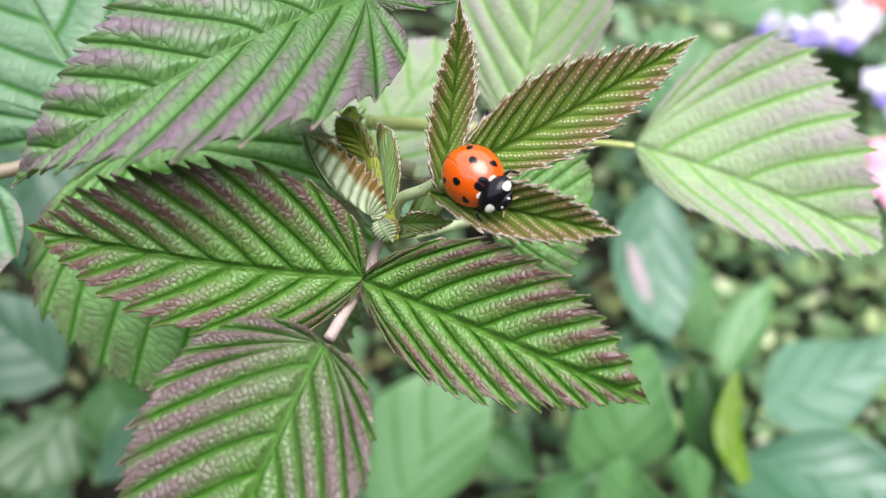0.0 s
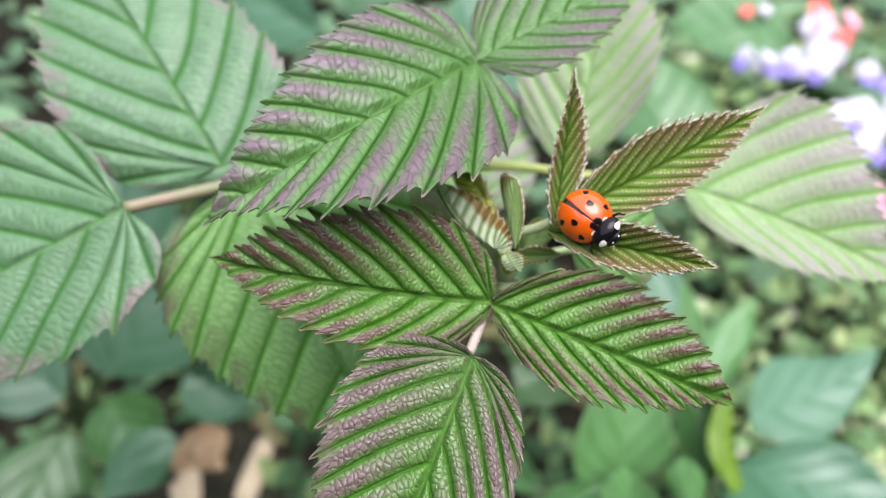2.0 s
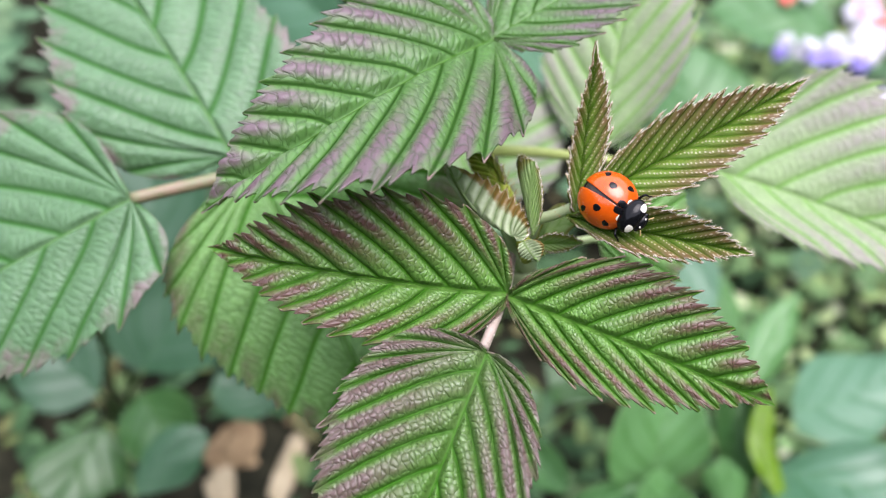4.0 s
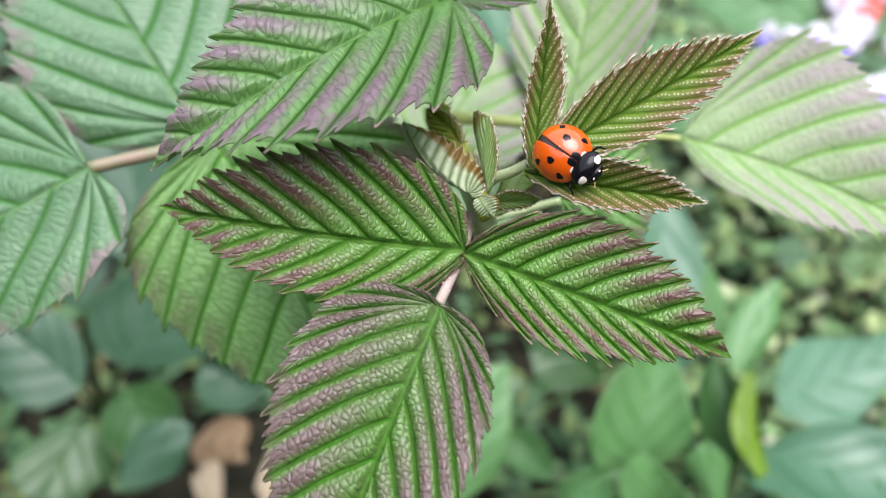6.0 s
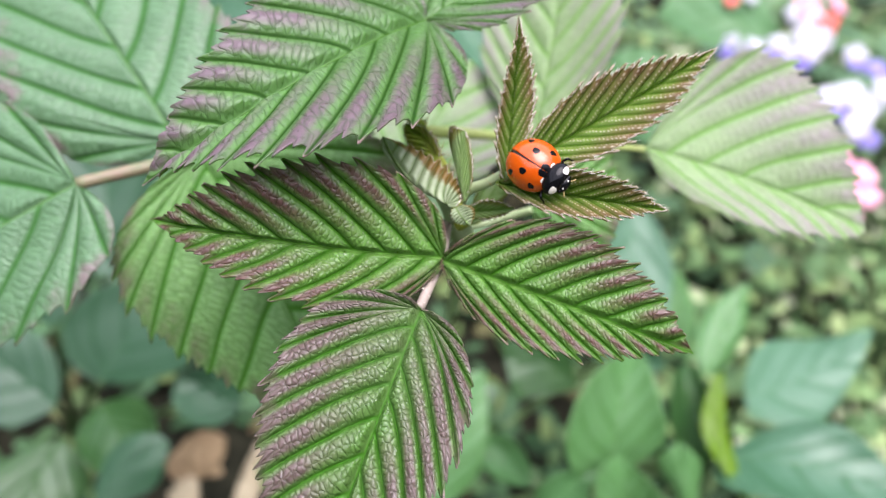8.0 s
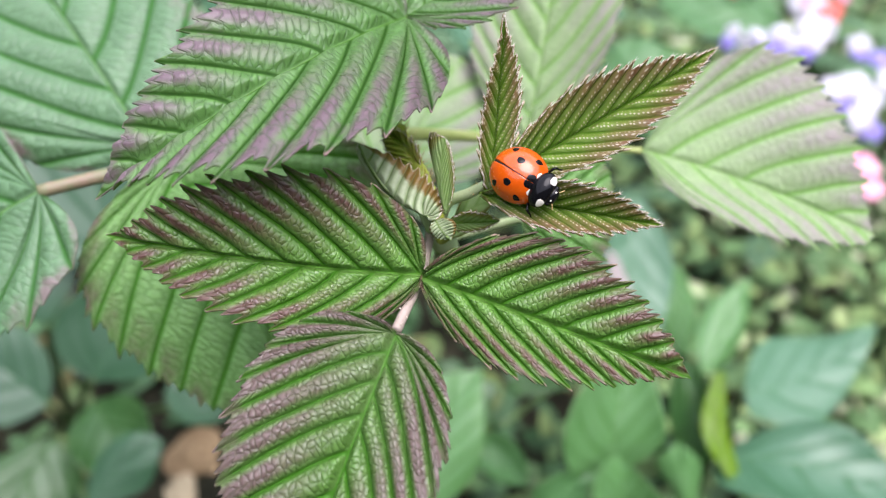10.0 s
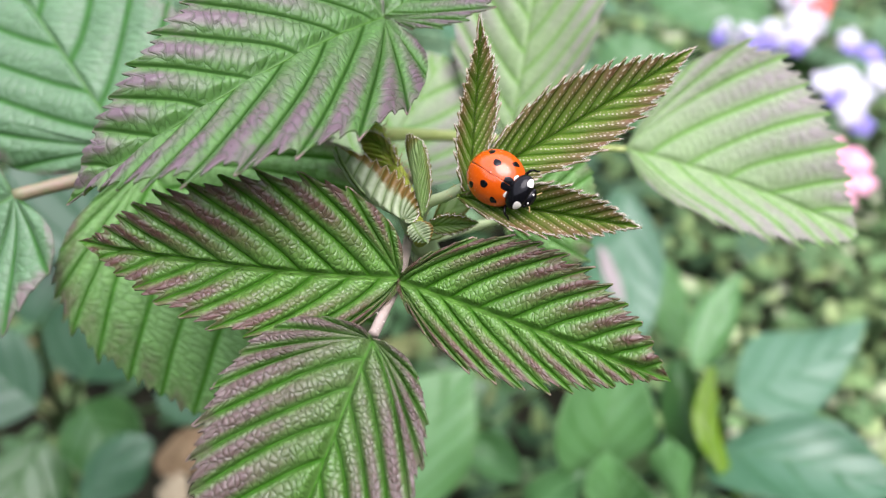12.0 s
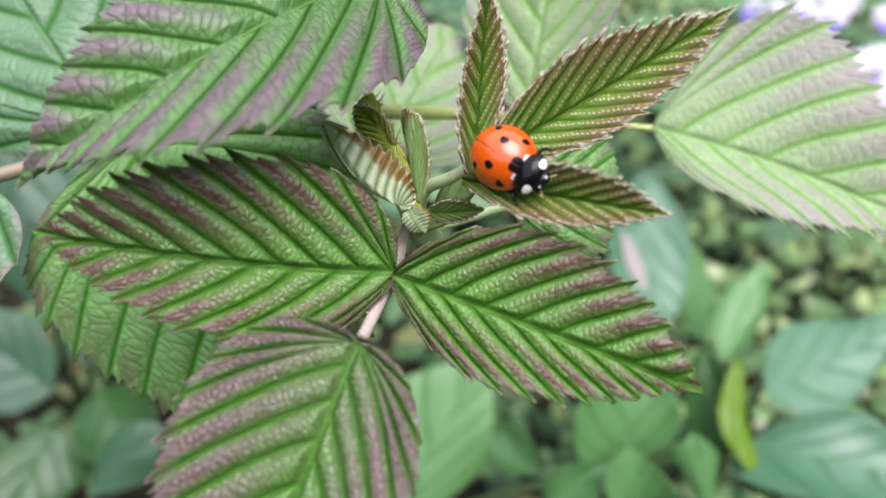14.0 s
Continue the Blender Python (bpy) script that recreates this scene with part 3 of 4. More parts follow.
leaf("leaflet", [(-36.9, 70.1, 346.4), (-27.1, 56.3, 336.4), (-19.5, 45.4, 322.3), (-11.6, 66.3, 346.9), (-45.6, 56.9, 335.5)], SHADE_LEAF, back_stalk, "broad green leaflet under the nearer ones", veins=10, a=0.5, b=0.75, nu=240, nv=70, seed=37, tooth=1.7, amp=0.7, rug=0.16, fold=0.65, cell=1.0, rows=2, skew=0.3, ripple=0.8)

# the leaf behind on the other side
far_stalk = tube("leaf_stalk", [(-8.8, 73.1, 348.2), (1.1, 79.3, 343.1), (13.0, 83.2, 338.7), (25.1, 78.3, 340.7)], 0.9, 0.4, STALK_LIME, plant, "yellow-green leaf stalk")
leaf("leaflet", [(25.0, 78.0, 340.9), (39.1, 72.5, 339.1), (54.5, 65.2, 335.4), (41.7, 84.8, 351.8), (35.2, 65.0, 338.4)], PALE_LEAF, far_stalk, "large pale green leaflet with mauve ridges", veins=9, a=(0.5, 0.6), b=(1.2, 0.8), nu=260, nv=70, seed=41, tooth=1.6, amp=0.32, rug=0.08, fold=0.75, rows=2, cell=1.0, ripple=1.0)
leaf("leaflet", [(9.8, 85.8, 338.4), (13.2, 96.3, 349.3), (15.4, 107.1, 360.5), (22.3, 93.1, 351.8), (3.4, 100.0, 347.4)], PALE_LEAF, far_stalk, "pale green leaflet with mauve edge", veins=9, a=0.6, b=0.8, nu=180, nv=50, seed=43, amp=0.38, rug=0.08, fold=0.8, rows=2, cell=1.0, tooth=1.4, ripple=0.8)
leaf("leaflet", [(-11.2, 78.6, 336.6), (-6.1, 88.4, 338.2), (1.0, 99.5, 343.9), (3.8, 84.8, 334.5), (-17.0, 92.6, 342.4)], PALE_LEAF, far_stalk, "pale yellow-green leaflet", veins=8, a=0.6, b=0.8, nu=140, nv=40, seed=47, amp=0.3, rows=2, cell=1.0, ripple=0.5)
low_stalk = tube("leaf_stalk", [(-3.3, 58.0, 344.1), (1.0, 59.8, 343.8), (5.1, 59.0, 345.8)], 0.6, 0.5, STALK_GREEN, plant)
leaf("leaflet", [(5.1, 59.0, 345.8), (9.9, 60.1, 345.6), (16.5, 62.1, 344.7), (11.4, 66.7, 349.3), (10.4, 54.4, 341.2)], SHADE_LEAF, low_stalk, "green leaflet with brown teeth under the young leaf", veins=9, a=0.55, b=0.55, nu=180, nv=50, seed=53, amp=0.55, rug=0.12, cell=0.7, tooth=1.2, rows=2)

# the shoot tip: folded leaflets in bud
leaf("stipule", [(-4.2, 49.9, 351.6), (-2.0, 52.8, 352.4), (0.9, 52.8, 353.9), (-2.0, 54.3, 353.9), (-1.0, 50.9, 351.9)], GREEN_BUD, young_stalk, "smooth pale green stipule", veins=5, a=0.6, b=0.8, nu=80, nv=20, seed=75, amp=0.08, rug=0.0, tooth=0.0)
tip_stalk = tube("shoot_tip", [(-4.7, 47.4, 353.7), (-5.2, 50.6, 354.1), (-6.5, 54.9, 355.7), (-8.2, 59.1, 357.1), (-9.2, 61.3, 357.7)], 0.7, 0.8, STIPULE, plant, "bristly yellow-green shoot tip", lumps=0.12)
leaf("bud_leaflet", [(-6.7, 55.4, 356.1), (-8.2, 58.0, 357.3), (-10.4, 60.1, 357.9), (-7.3, 57.4, 358.2), (-9.5, 57.4, 356.6)], LIME_BUD, tip_stalk, "jagged yellow-green bud leaflet", veins=8, a=0.6, b=0.8, nu=160, nv=30, seed=77, amp=0.5, rug=0.02, tooth=1.3, minor=2, hairs=0.6)
leaf("bud_leaflet", [(-6.4, 47.5, 356.7), (-10.0, 50.2, 357.7), (-12.7, 55.0, 359.8), (-5.1, 48.7, 357.9), (-9.5, 54.2, 356.7)], BUD_LEAF, tip_stalk, "pleated pale bud leaflet with brown teeth", veins=13, a=(0.45, 0.5), b=(0.75, 0.9), nu=220, nv=36, seed=61, amp=0.45, rug=0.02, tooth=0.6, slant=1.3, minor=1, hairs=0.35, fold=0.6)
leaf("bud_leaflet", [(-4.6, 46.9, 357.5), (-4.9, 49.2, 359.9), (-4.3, 51.7, 362.5), (-3.8, 49.4, 360.1), (-5.5, 52.2, 359.9)], GREEN_BUD, tip_stalk, "upright folded bud leaflet", veins=12, a=0.6, b=0.9, nu=160, nv=30, seed=67, amp=0.2, rug=0.03, tooth=0.7, minor=2, hairs=0.3)
leaf("bud_leaflet", [(-5.5, 46.4, 357.1), (-5.0, 45.0, 357.0), (-4.2, 44.3, 356.4), (-3.9, 45.4, 357.5), (-5.6, 45.6, 356.1)], BUD_LEAF, tip_stalk, "silvery pleated bud leaflet", veins=9, a=0.7, b=0.7, nu=140, nv=24, seed=71, amp=0.4, rug=0.03, tooth=0.5, slant=0.4)
leaf("bud_leaflet", [(-4.0, 49.4, 353.9), (-1.9, 49.0, 354.3), (0.9, 48.7, 354.7), (-2.3, 48.6, 356.0), (-2.2, 48.5, 353.7)], GREEN_BUD, tip_stalk, "small toothed bud leaflet", veins=9, a=0.6, b=0.9, nu=120, nv=24, seed=73, amp=0.25, rug=0.03, tooth=0.7, hairs=0.3)


def bristles(points, count, length, parent, seed, material=BRISTLE, label="fine brown hairs"):
    """Short curved hairs along a stalk, too many to count."""
    rng = random.Random(seed)
    line = spline([mm(q) for q in points], 12)
    verts, faces = [], []
    for _ in range(count):
        k = rng.randrange(len(line) - 1)
        q = line[k].lerp(line[k + 1], rng.random())
        t = (line[k + 1] - line[k]).normalized()
        d = Vector((rng.gauss(0, 1), rng.gauss(0, 1), rng.gauss(0, 1)))
        d = (d - t * d.dot(t)).normalized()
        q = q + d * 0.0004
        s = d.cross(t)
        ln = length / 1000 * rng.uniform(0.5, 1.1)
        pts = [(q, 0.00005), (q + d * ln * 0.55, 0.00004), (q + d * ln + t * ln * 0.25, 0.00001)]
        i0 = len(verts)
        for c, r in pts:
            for m in range(3):
                an = m * 2.0944
                verts.append(c + (s * math.cos(an) + t * math.sin(an)) * r)
        for lv in range(2):
            for m in range(3):
                a, b = i0 + lv * 3 + m, i0 + lv * 3 + (m + 1) % 3
                faces.append((a, b, b + 3, a + 3))
    return tagged(link_mesh("bristles", verts, faces, material, parent, label), kind="stuff")


bristles([(-5.2, 50.6, 354.1), (-6.5, 54.9, 355.7), (-8.2, 59.1, 357.1), (-9.2, 61.3, 357.7)], 140, 1.5, tip_stalk, 1)
bristles([(-4.7, 52.0, 352.3), (-1.9, 50.7, 356.7), (-0.4, 49.7, 358.6)], 14, 0.5, young_stalk, 2)
bristles([(-6.6, 46.2, 352.7), (-7.3, 43.2, 352.5), (-9.4, 37.7, 351.8)], 16, 0.25, near_stalk, 3, HAIR, "fine pale hairs")


for ob in plant.children:
    ob.matrix_parent_inverse = plant.matrix_world.inverted()


# ---- the ladybird; its own space is in millimetres / 1000, x ahead, z up ----
EL, EW, EH = 2.75, 2.45, 2.1


def dome(x, y, lift=0.0):
    """Height of the wing cases at (x, y)."""
    q = 1 - (x / EL) ** 2 - (y / EW) ** 2
    return EH * max(q, 0.0) ** 0.55 + lift


def wing_case(side):
    verts, faces = [], []
    nr, na = 26, 40
    for i in range(nr + 1):
        for k in range(na + 1):
            r = math.sin(i / nr * math.pi / 2)
            an = math.pi * k / na
            x, y = EL * r * math.cos(an), side * EW * r * math.sin(an)
            z = EH * (max(0.0, 1 - r * r)) ** 0.55
            flare = 1 + 0.03 * smooth01(r, 0.93, 1.0)
            verts.append((x * flare / 1000, (y * flare + side * 0.004) / 1000, z / 1000))
    for i in range(nr):
        for k in range(na):
            a = i * (na + 1) + k
            f = (a, a + na + 1, a + na + 2, a + 1)
            faces.append(f if side > 0 else f[::-1])
    return verts, faces


def patch(cx, cy, rx, ry, lift, ymin=None, ymax=None, turn=0.0):
    """A slightly raised spot on the dome."""
    verts, faces = [], []
    nr, na = 6, 22
    for i in range(nr + 1):
        for k in range(na):
            an = 2 * math.pi * k / na
            w = 1 + 0.06 * math.sin(3 * an + cx) + 0.04 * math.sin(5 * an + cy)
            u, v = rx * i / nr * math.cos(an) * w, ry * i / nr * math.sin(an) * w
            x, y = cx + u * math.cos(turn) - v * math.sin(turn), cy + u * math.sin(turn) + v * math.cos(turn)
            if ymin is not None:
                y = max(y, ymin)
            if ymax is not None:
                y = min(y, ymax)
            verts.append((x / 1000, y / 1000, (dome(x, y) + lift * (1.0 if i < nr else -0.5)) / 1000))
    for i in range(nr):
        for k in range(na):
            a, b = i * na + k, i * na + (k + 1) % na
            faces.append((a, a + na, b + na, b))
    return verts, faces


def blob(cx, cy, cz, rx, ry, rz, n=16, squash=0.0):
    verts, faces = [], []
    for i in range(n + 1):
        th = math.pi * i / n
        for k in range(2 * n):
            an = math.pi * k / n
            x, y, z = math.sin(th) * math.cos(an), math.sin(th) * math.sin(an), math.cos(th)
            if z < 0:
                z *= 1 - squash
            verts.append(((cx + rx * x) / 1000, (cy + ry * y) / 1000, (cz + rz * z) / 1000))
    for i in range(n):
        for k in range(2 * n):
            a, b = i * 2 * n + k, i * 2 * n + (k + 1) % (2 * n)
            faces.append((a, a + 2 * n, b + 2 * n, b))
    return verts, faces


def on_blob(c, r, lon, lat, size, lift=1.03, aspect=1.0):
    """A raised patch on an ellipsoid round lon, lat (degrees)."""
    verts, faces = [], []
    nr, na = 5, 18
    for i in range(nr + 1):
        for k in range(na):
            an = 2 * math.pi * k / na
            lo, la = radians(lon + size * aspect * i / nr * math.cos(an)), radians(lat + size * i / nr * math.sin(an))
            s = lift if i < nr else 0.995
            d = (math.cos(la) * math.cos(lo), math.cos(la) * math.sin(lo), math.sin(la))
            verts.append(tuple((c[j] + r[j] * d[j] * s) / 1000 for j in range(3)))
    for i in range(nr):
        for k in range(na):
            a, b = i * na + k, i * na + (k + 1) % na
            faces.append((a, a + na, b + na, b))
    return verts, faces


def ladybird():
    bug = thing("ladybird", "orange-red seven-spot ladybird with black head on a young leaf", "ladybird")
    cases = []
    for side in (1, -1):
        v, f = wing_case(side)
        # hinge at the front of the seam
        hinge = Vector((EL * 0.8, 0.0, 0.9)) / 1000
        case = link_mesh("wing_case", [Vector(q) - hinge for q in v], f, RED_WING, bug, "glossy orange-red wing case with black spots")
        sol = case.modifiers.new("thickness", "SOLIDIFY")
        sol.thickness, sol.offset = 0.00008, -1
        case.location = hinge
        spots = [(1.2, 1.88, 0.34, 0.27), (-0.05, 1.08, 0.4, 0.33), (-1.3, 1.7, 0.34, 0.28)]
        for cx, cy, rx, ry in spots:
            v, f = patch(cx, side * cy, rx, ry, 0.02)
            link_mesh("spot", [Vector(q) - hinge for q in v], f, BLACK, case, "black spot")
        v, f = patch(1.72, side * 0.24, 0.5, 0.42, 0.02, 0.014 if side > 0 else None, -0.014 if side < 0 else None)
        link_mesh("spot", [Vector(q) - hinge for q in v], f, BLACK, case, "half of the black spot on the seam")
        v, f = patch(2.15, side * 0.75, 0.3, 0.46, 0.012, None, None, side * 0.5)
        link_mesh("pale_patch", [Vector(q) - hinge for q in v], f, WHITE, case, "white patch beside the seam spot")
        cases.append((case, hinge))
    link_mesh("abdomen", *blob(-0.05, 0, 0.55, 2.5, 2.25, 1.15), BLACK, bug)
    link_mesh("folded_wing", *blob(-0.15, 0, 0.95, 2.1, 1.8, 0.8), WING, bug, "dark folded hind wings")
    pc, pr = (2.8, 0, 0.78), (1.08, 1.7, 1.0)
    pron = link_mesh("pronotum", *blob(*pc, *pr, 18), BLACK, bug, "black shield behind the head")
    for side in (1, -1):
        link_mesh("pale_patch", *on_blob(pc, pr, side * 52, 26, 25, 1.004, 0.8), WHITE, pron, "white corner patch")
    hc, hr = (3.68, 0, 0.55), (0.62, 0.92, 0.62)
    head = link_mesh("head", *blob(*hc, *hr, 14), BLACK, bug)
    for side in (1, -1):
        link_mesh("pale_patch", *on_blob(hc, hr, side * 40, 42, 8, 1.004), WHITE, head, "small white mark")
        link_mesh("eye", *blob(hc[0] + 0.12, side * 0.78, 0.66, 0.2, 0.2, 0.22, 8), BLACK, head)
        v, f = tube_shape([Vector(q) / 1000 for q in ((3.95, side * 0.45, 0.5), (4.2, side * 0.65, 0.5), (4.35, side * 0.9, 0.4), (4.4, side * 1.0, 0.35))], 0.00004, 0.00007, 6, 5)
        link_mesh("antenna", v, f, BRISTLE, head, "short brown antenna")
    for side in (1, -1):
        for x0, reach, fwd in ((2.2, 0.5, 0.7), (0.8, 0.2, 0.15), (-0.7, 0.2, -0.4)):
            pts = [(x0, side * 1.6, 0.2), (x0 + 0.5 * fwd, side * (1.9 + 0.6 * reach), 0.45), (x0 + 0.9 * fwd, side * (1.9 + 0.95 * reach), -0.15), (x0 + 1.15 * fwd, side * (2.0 + 1.1 * reach), -0.3)]
            v, f = tube_shape([Vector(q) / 1000 for q in pts], 0.00014, 0.00006, 7, 5)
            link_mesh("leg", v, f, BLACK, bug, "thin black leg")
    return bug, cases


bug, bug_cases = ladybird()


# ---- the garden behind ----
def garden_leaf(points, material, parent, label="", **more):
    k = more.get("seed", 0)
    shape = dict(veins=6, a=0.7, b=0.8, amp=0.22, rug=0.0, tooth=0.0, nu=72, nv=24, thick=0.4, curl=(4.5, -3.5, 6.0, -5.0)[k % 4], ripple=1.2, rib=0.6)
    shape.update(more)
    return leaf("leaf", points, material, parent, label, **shape)


def garden_plant(label, foot, leaves, stem=GARDEN_STEM):
    pl = thing("garden_plant", label, "plant", foot, "garden plants behind the raspberry")
    for i, (pts, material, lab, more) in enumerate(leaves):
        base = Vector(pts[0])
        f = Vector(foot)
        tube("leaf_stem", [f, f.lerp(base, 0.55) + Vector((0, 0, 8)), base], 2.0, 1.3, stem, pl, n=6, sides=8)
        garden_leaf(pts, material, pl, lab, seed=80 + i, **more)
    # parts were given in world space
    for ob in pl.children:
        ob.matrix_parent_inverse = pl.matrix_world.inverted()
    return pl


POINTED = {"a": 0.55, "b": 1.05}
broad_plant = garden_plant("broad-leaved green garden plant in the soil", (171.2, 221.9, 0.0), [
    ([(58.2, 120.3, 176.5), (58.5, 129.6, 191.8), (67.5, 150.4, 205.4), (38.5, 124.8, 194.0), (73.6, 126.9, 191.7)], LIGHT_LEAF, "broad pointed light green leaf", {"a": 0.5, "b": 0.8}),
    ([(111.5, 147.1, 179.5), (139.5, 156.2, 176.7), (172.8, 173.7, 182.9), (135.3, 173.5, 179.8), (131.0, 133.7, 174.3)], PALE_BLUE, "broad pointed grey-green leaf", {"a": 0.5, "b": 0.95}),
    ([(94.4, 121.9, 180.9), (117.5, 112.8, 187.7), (150.3, 100.4, 184.5), (126.9, 125.4, 187.0), (96.2, 99.8, 186.9)], BLUE_LEAF, "broad drooping leaf", POINTED),
    ([(106.4, 167.2, 164.2), (118.6, 183.9, 170.9), (134.1, 204.2, 180.0), (112.3, 188.6, 175.6), (126.1, 180.3, 170.1)], LIGHT_LEAF, "upright pale green leaf", POINTED),
    ([(90.5, 120.0, 171.4), (88.0, 130.9, 182.5), (89.3, 151.3, 193.6), (77.9, 135.5, 186.5), (94.5, 134.6, 186.8)], DEEP_SHADE_LEAF, "green leaf with shade put into its colour", {}),
    ([(96.7, 102.7, 182.8), (88.9, 118.9, 191.7), (95.5, 141.6, 201.4), (88.3, 123.3, 195.6), (92.8, 125.5, 196.7)], LIME_LEAF, "narrow yellow-green young leaf", {"a": 0.8, "b": 0.6}),
    ([(62.5, 104.5, 174.8), (57.9, 108.5, 184.4), (56.4, 116.7, 192.7), (46.9, 108.6, 185.1), (68.3, 107.4, 185.5)], LIGHT_LEAF, "light green leaf", POINTED),
    ([(79.8, 104.2, 175.8), (77.5, 110.9, 185.5), (76.7, 120.8, 192.8), (70.3, 112.5, 186.6), (84.8, 111.7, 186.9)], LIGHT_LEAF, "light green leaf", POINTED),
    ([(35.0, 137.8, 137.5), (24.7, 145.4, 141.0), (13.0, 154.5, 144.7), (29.4, 152.6, 145.6), (16.6, 140.5, 141.6)], GARDEN_LEAF, "light green leaf", {}),
    ([(-19.2, 119.0, 140.0), (-5.0, 141.3, 156.6), (18.7, 168.0, 172.1), (-30.1, 150.2, 161.3), (15.1, 136.3, 157.3)], LIGHT_LEAF, "large light green leaf", POINTED),
    ([(31.5, 106.2, 174.2), (38.0, 110.3, 178.9), (51.3, 117.1, 179.8), (34.0, 115.3, 180.9), (45.7, 107.0, 179.0)], GARDEN_LEAF, "green leaf near the soil", POINTED),
])
stem = tube("leaf_stem", [(105.7, 137.6, 180.8), (120.5, 131.6, 178.5), (132.9, 124.1, 177.5), (146.4, 112.8, 175.5)], 1.5, 1.1, GARDEN_STEM, broad_plant, "dull green leaf stem")
stem.matrix_parent_inverse = broad_plant.matrix_world.inverted()
garden_plant("blue-green garden plant with upright leaves", (153.6, 319.3, 0.0), [
    ([(92.7, 245.4, 192.8), (89.1, 219.4, 172.5), (95.2, 192.4, 154.0), (70.2, 219.7, 175.6), (105.9, 219.0, 169.3)], PALE_BLUE, "hanging blue-green leaf", {"a": 0.6, "b": 0.8}),
    ([(116.4, 199.8, 133.1), (115.6, 216.2, 146.7), (115.1, 234.4, 160.6), (105.9, 214.9, 148.2), (123.7, 217.1, 147.6)], LIGHT_LEAF, "green upright leaf", POINTED),
    ([(104.9, 192.0, 139.5), (93.3, 194.1, 138.7), (78.1, 202.0, 142.4), (93.3, 201.9, 146.5), (89.1, 186.9, 134.3)], BLUE_LEAF, "blue-green low leaf", POINTED),
    ([(26.7, 160.6, 143.6), (13.2, 164.5, 146.6), (0.2, 184.1, 158.8), (27.1, 171.6, 155.1), (-2.9, 162.2, 143.0)], DEEP_SHADE_LEAF, "green leaf", {}),
    ([(58.9, 175.8, 147.4), (45.1, 184.7, 155.6), (28.7, 188.9, 158.7), (47.8, 194.4, 165.8), (33.0, 175.6, 145.2)], DEEP_SHADE_LEAF, "green leaf darkened for shade", {}),
])
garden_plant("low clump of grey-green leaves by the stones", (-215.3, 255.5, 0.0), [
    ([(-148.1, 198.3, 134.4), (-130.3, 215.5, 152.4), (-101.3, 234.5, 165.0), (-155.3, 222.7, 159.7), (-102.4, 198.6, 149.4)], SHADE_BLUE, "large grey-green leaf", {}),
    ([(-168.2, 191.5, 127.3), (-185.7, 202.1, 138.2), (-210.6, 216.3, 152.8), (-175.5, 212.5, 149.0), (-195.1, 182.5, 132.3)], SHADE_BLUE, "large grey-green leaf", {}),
    ([(-148.2, 191.3, 127.2), (-136.8, 175.2, 125.0), (-123.6, 156.5, 120.0), (-119.7, 181.8, 131.9), (-149.4, 163.3, 127.0)], DEEP_SHADE_LEAF, "green leaf", {}),
    ([(-165.9, 181.0, 116.4), (-171.0, 165.4, 114.6), (-175.6, 147.2, 110.1), (-151.6, 160.2, 109.3), (-187.2, 160.4, 123.7)], DEEP_SHADE_LEAF, "green leaf darkened for shade", {}),
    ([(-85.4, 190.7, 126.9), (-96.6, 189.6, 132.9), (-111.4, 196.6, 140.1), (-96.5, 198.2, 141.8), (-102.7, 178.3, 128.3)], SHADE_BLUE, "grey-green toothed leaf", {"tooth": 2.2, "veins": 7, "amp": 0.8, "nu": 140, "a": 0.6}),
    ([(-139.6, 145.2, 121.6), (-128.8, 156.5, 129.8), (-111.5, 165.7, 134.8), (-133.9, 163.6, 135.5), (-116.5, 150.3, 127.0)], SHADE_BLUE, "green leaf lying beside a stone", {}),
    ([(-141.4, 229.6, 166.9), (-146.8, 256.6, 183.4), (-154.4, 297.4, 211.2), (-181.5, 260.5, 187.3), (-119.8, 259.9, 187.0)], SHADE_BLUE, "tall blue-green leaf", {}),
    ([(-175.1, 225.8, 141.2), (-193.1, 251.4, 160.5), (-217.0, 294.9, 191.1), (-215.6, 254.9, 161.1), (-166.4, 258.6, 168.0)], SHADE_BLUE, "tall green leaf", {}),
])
garden_plant("large rounded leaves of a plant further back", (282.3, 605.9, 0.0), [
    ([(235.1, 422.8, 179.7), (198.9, 432.2, 187.4), (158.8, 446.1, 185.3), (208.5, 468.8, 197.6), (190.3, 408.4, 176.4)], GARDEN_LEAF, "rounded grey-green leaf", {}),
    ([(145.8, 360.7, 137.8), (143.0, 388.7, 152.6), (135.8, 431.9, 168.8), (117.2, 398.6, 147.0), (179.0, 394.3, 160.7)], GARDEN_LEAF, "grey-green leaf", {}),
    ([(49.1, 389.5, 162.5), (38.0, 427.6, 173.0), (30.3, 482.9, 201.9), (16.4, 433.7, 178.2), (82.2, 435.5, 183.9)], BLUE_LEAF, "grey-green leaf", {}),
    ([(-68.7, 419.4, 187.1), (-99.9, 449.6, 188.0), (-140.6, 491.4, 200.7), (-106.3, 469.9, 209.1), (-122.4, 435.6, 171.9)], BLUE_LEAF, "grey-green leaf", {}),
])


# an added petal-shaped sheet paints the highlight on the hanging blue-green leaf
petal = leaf("fallen_petal", [(87.3, 202.7, 161.4), (82.2, 213.1, 171.1), (78.1, 223.5, 180.9), (79.4, 212.7, 170.8), (85.7, 213.9, 171.3)], LEAF_HIGHLIGHT, None, veins=3, a=0.7, b=0.7, nu=40, nv=10, amp=0.2, tooth=0.0, rug=0.0, thick=0.3)
tagged(petal, "pale sheet standing for the highlight on a hanging blue-green leaf", "petal")


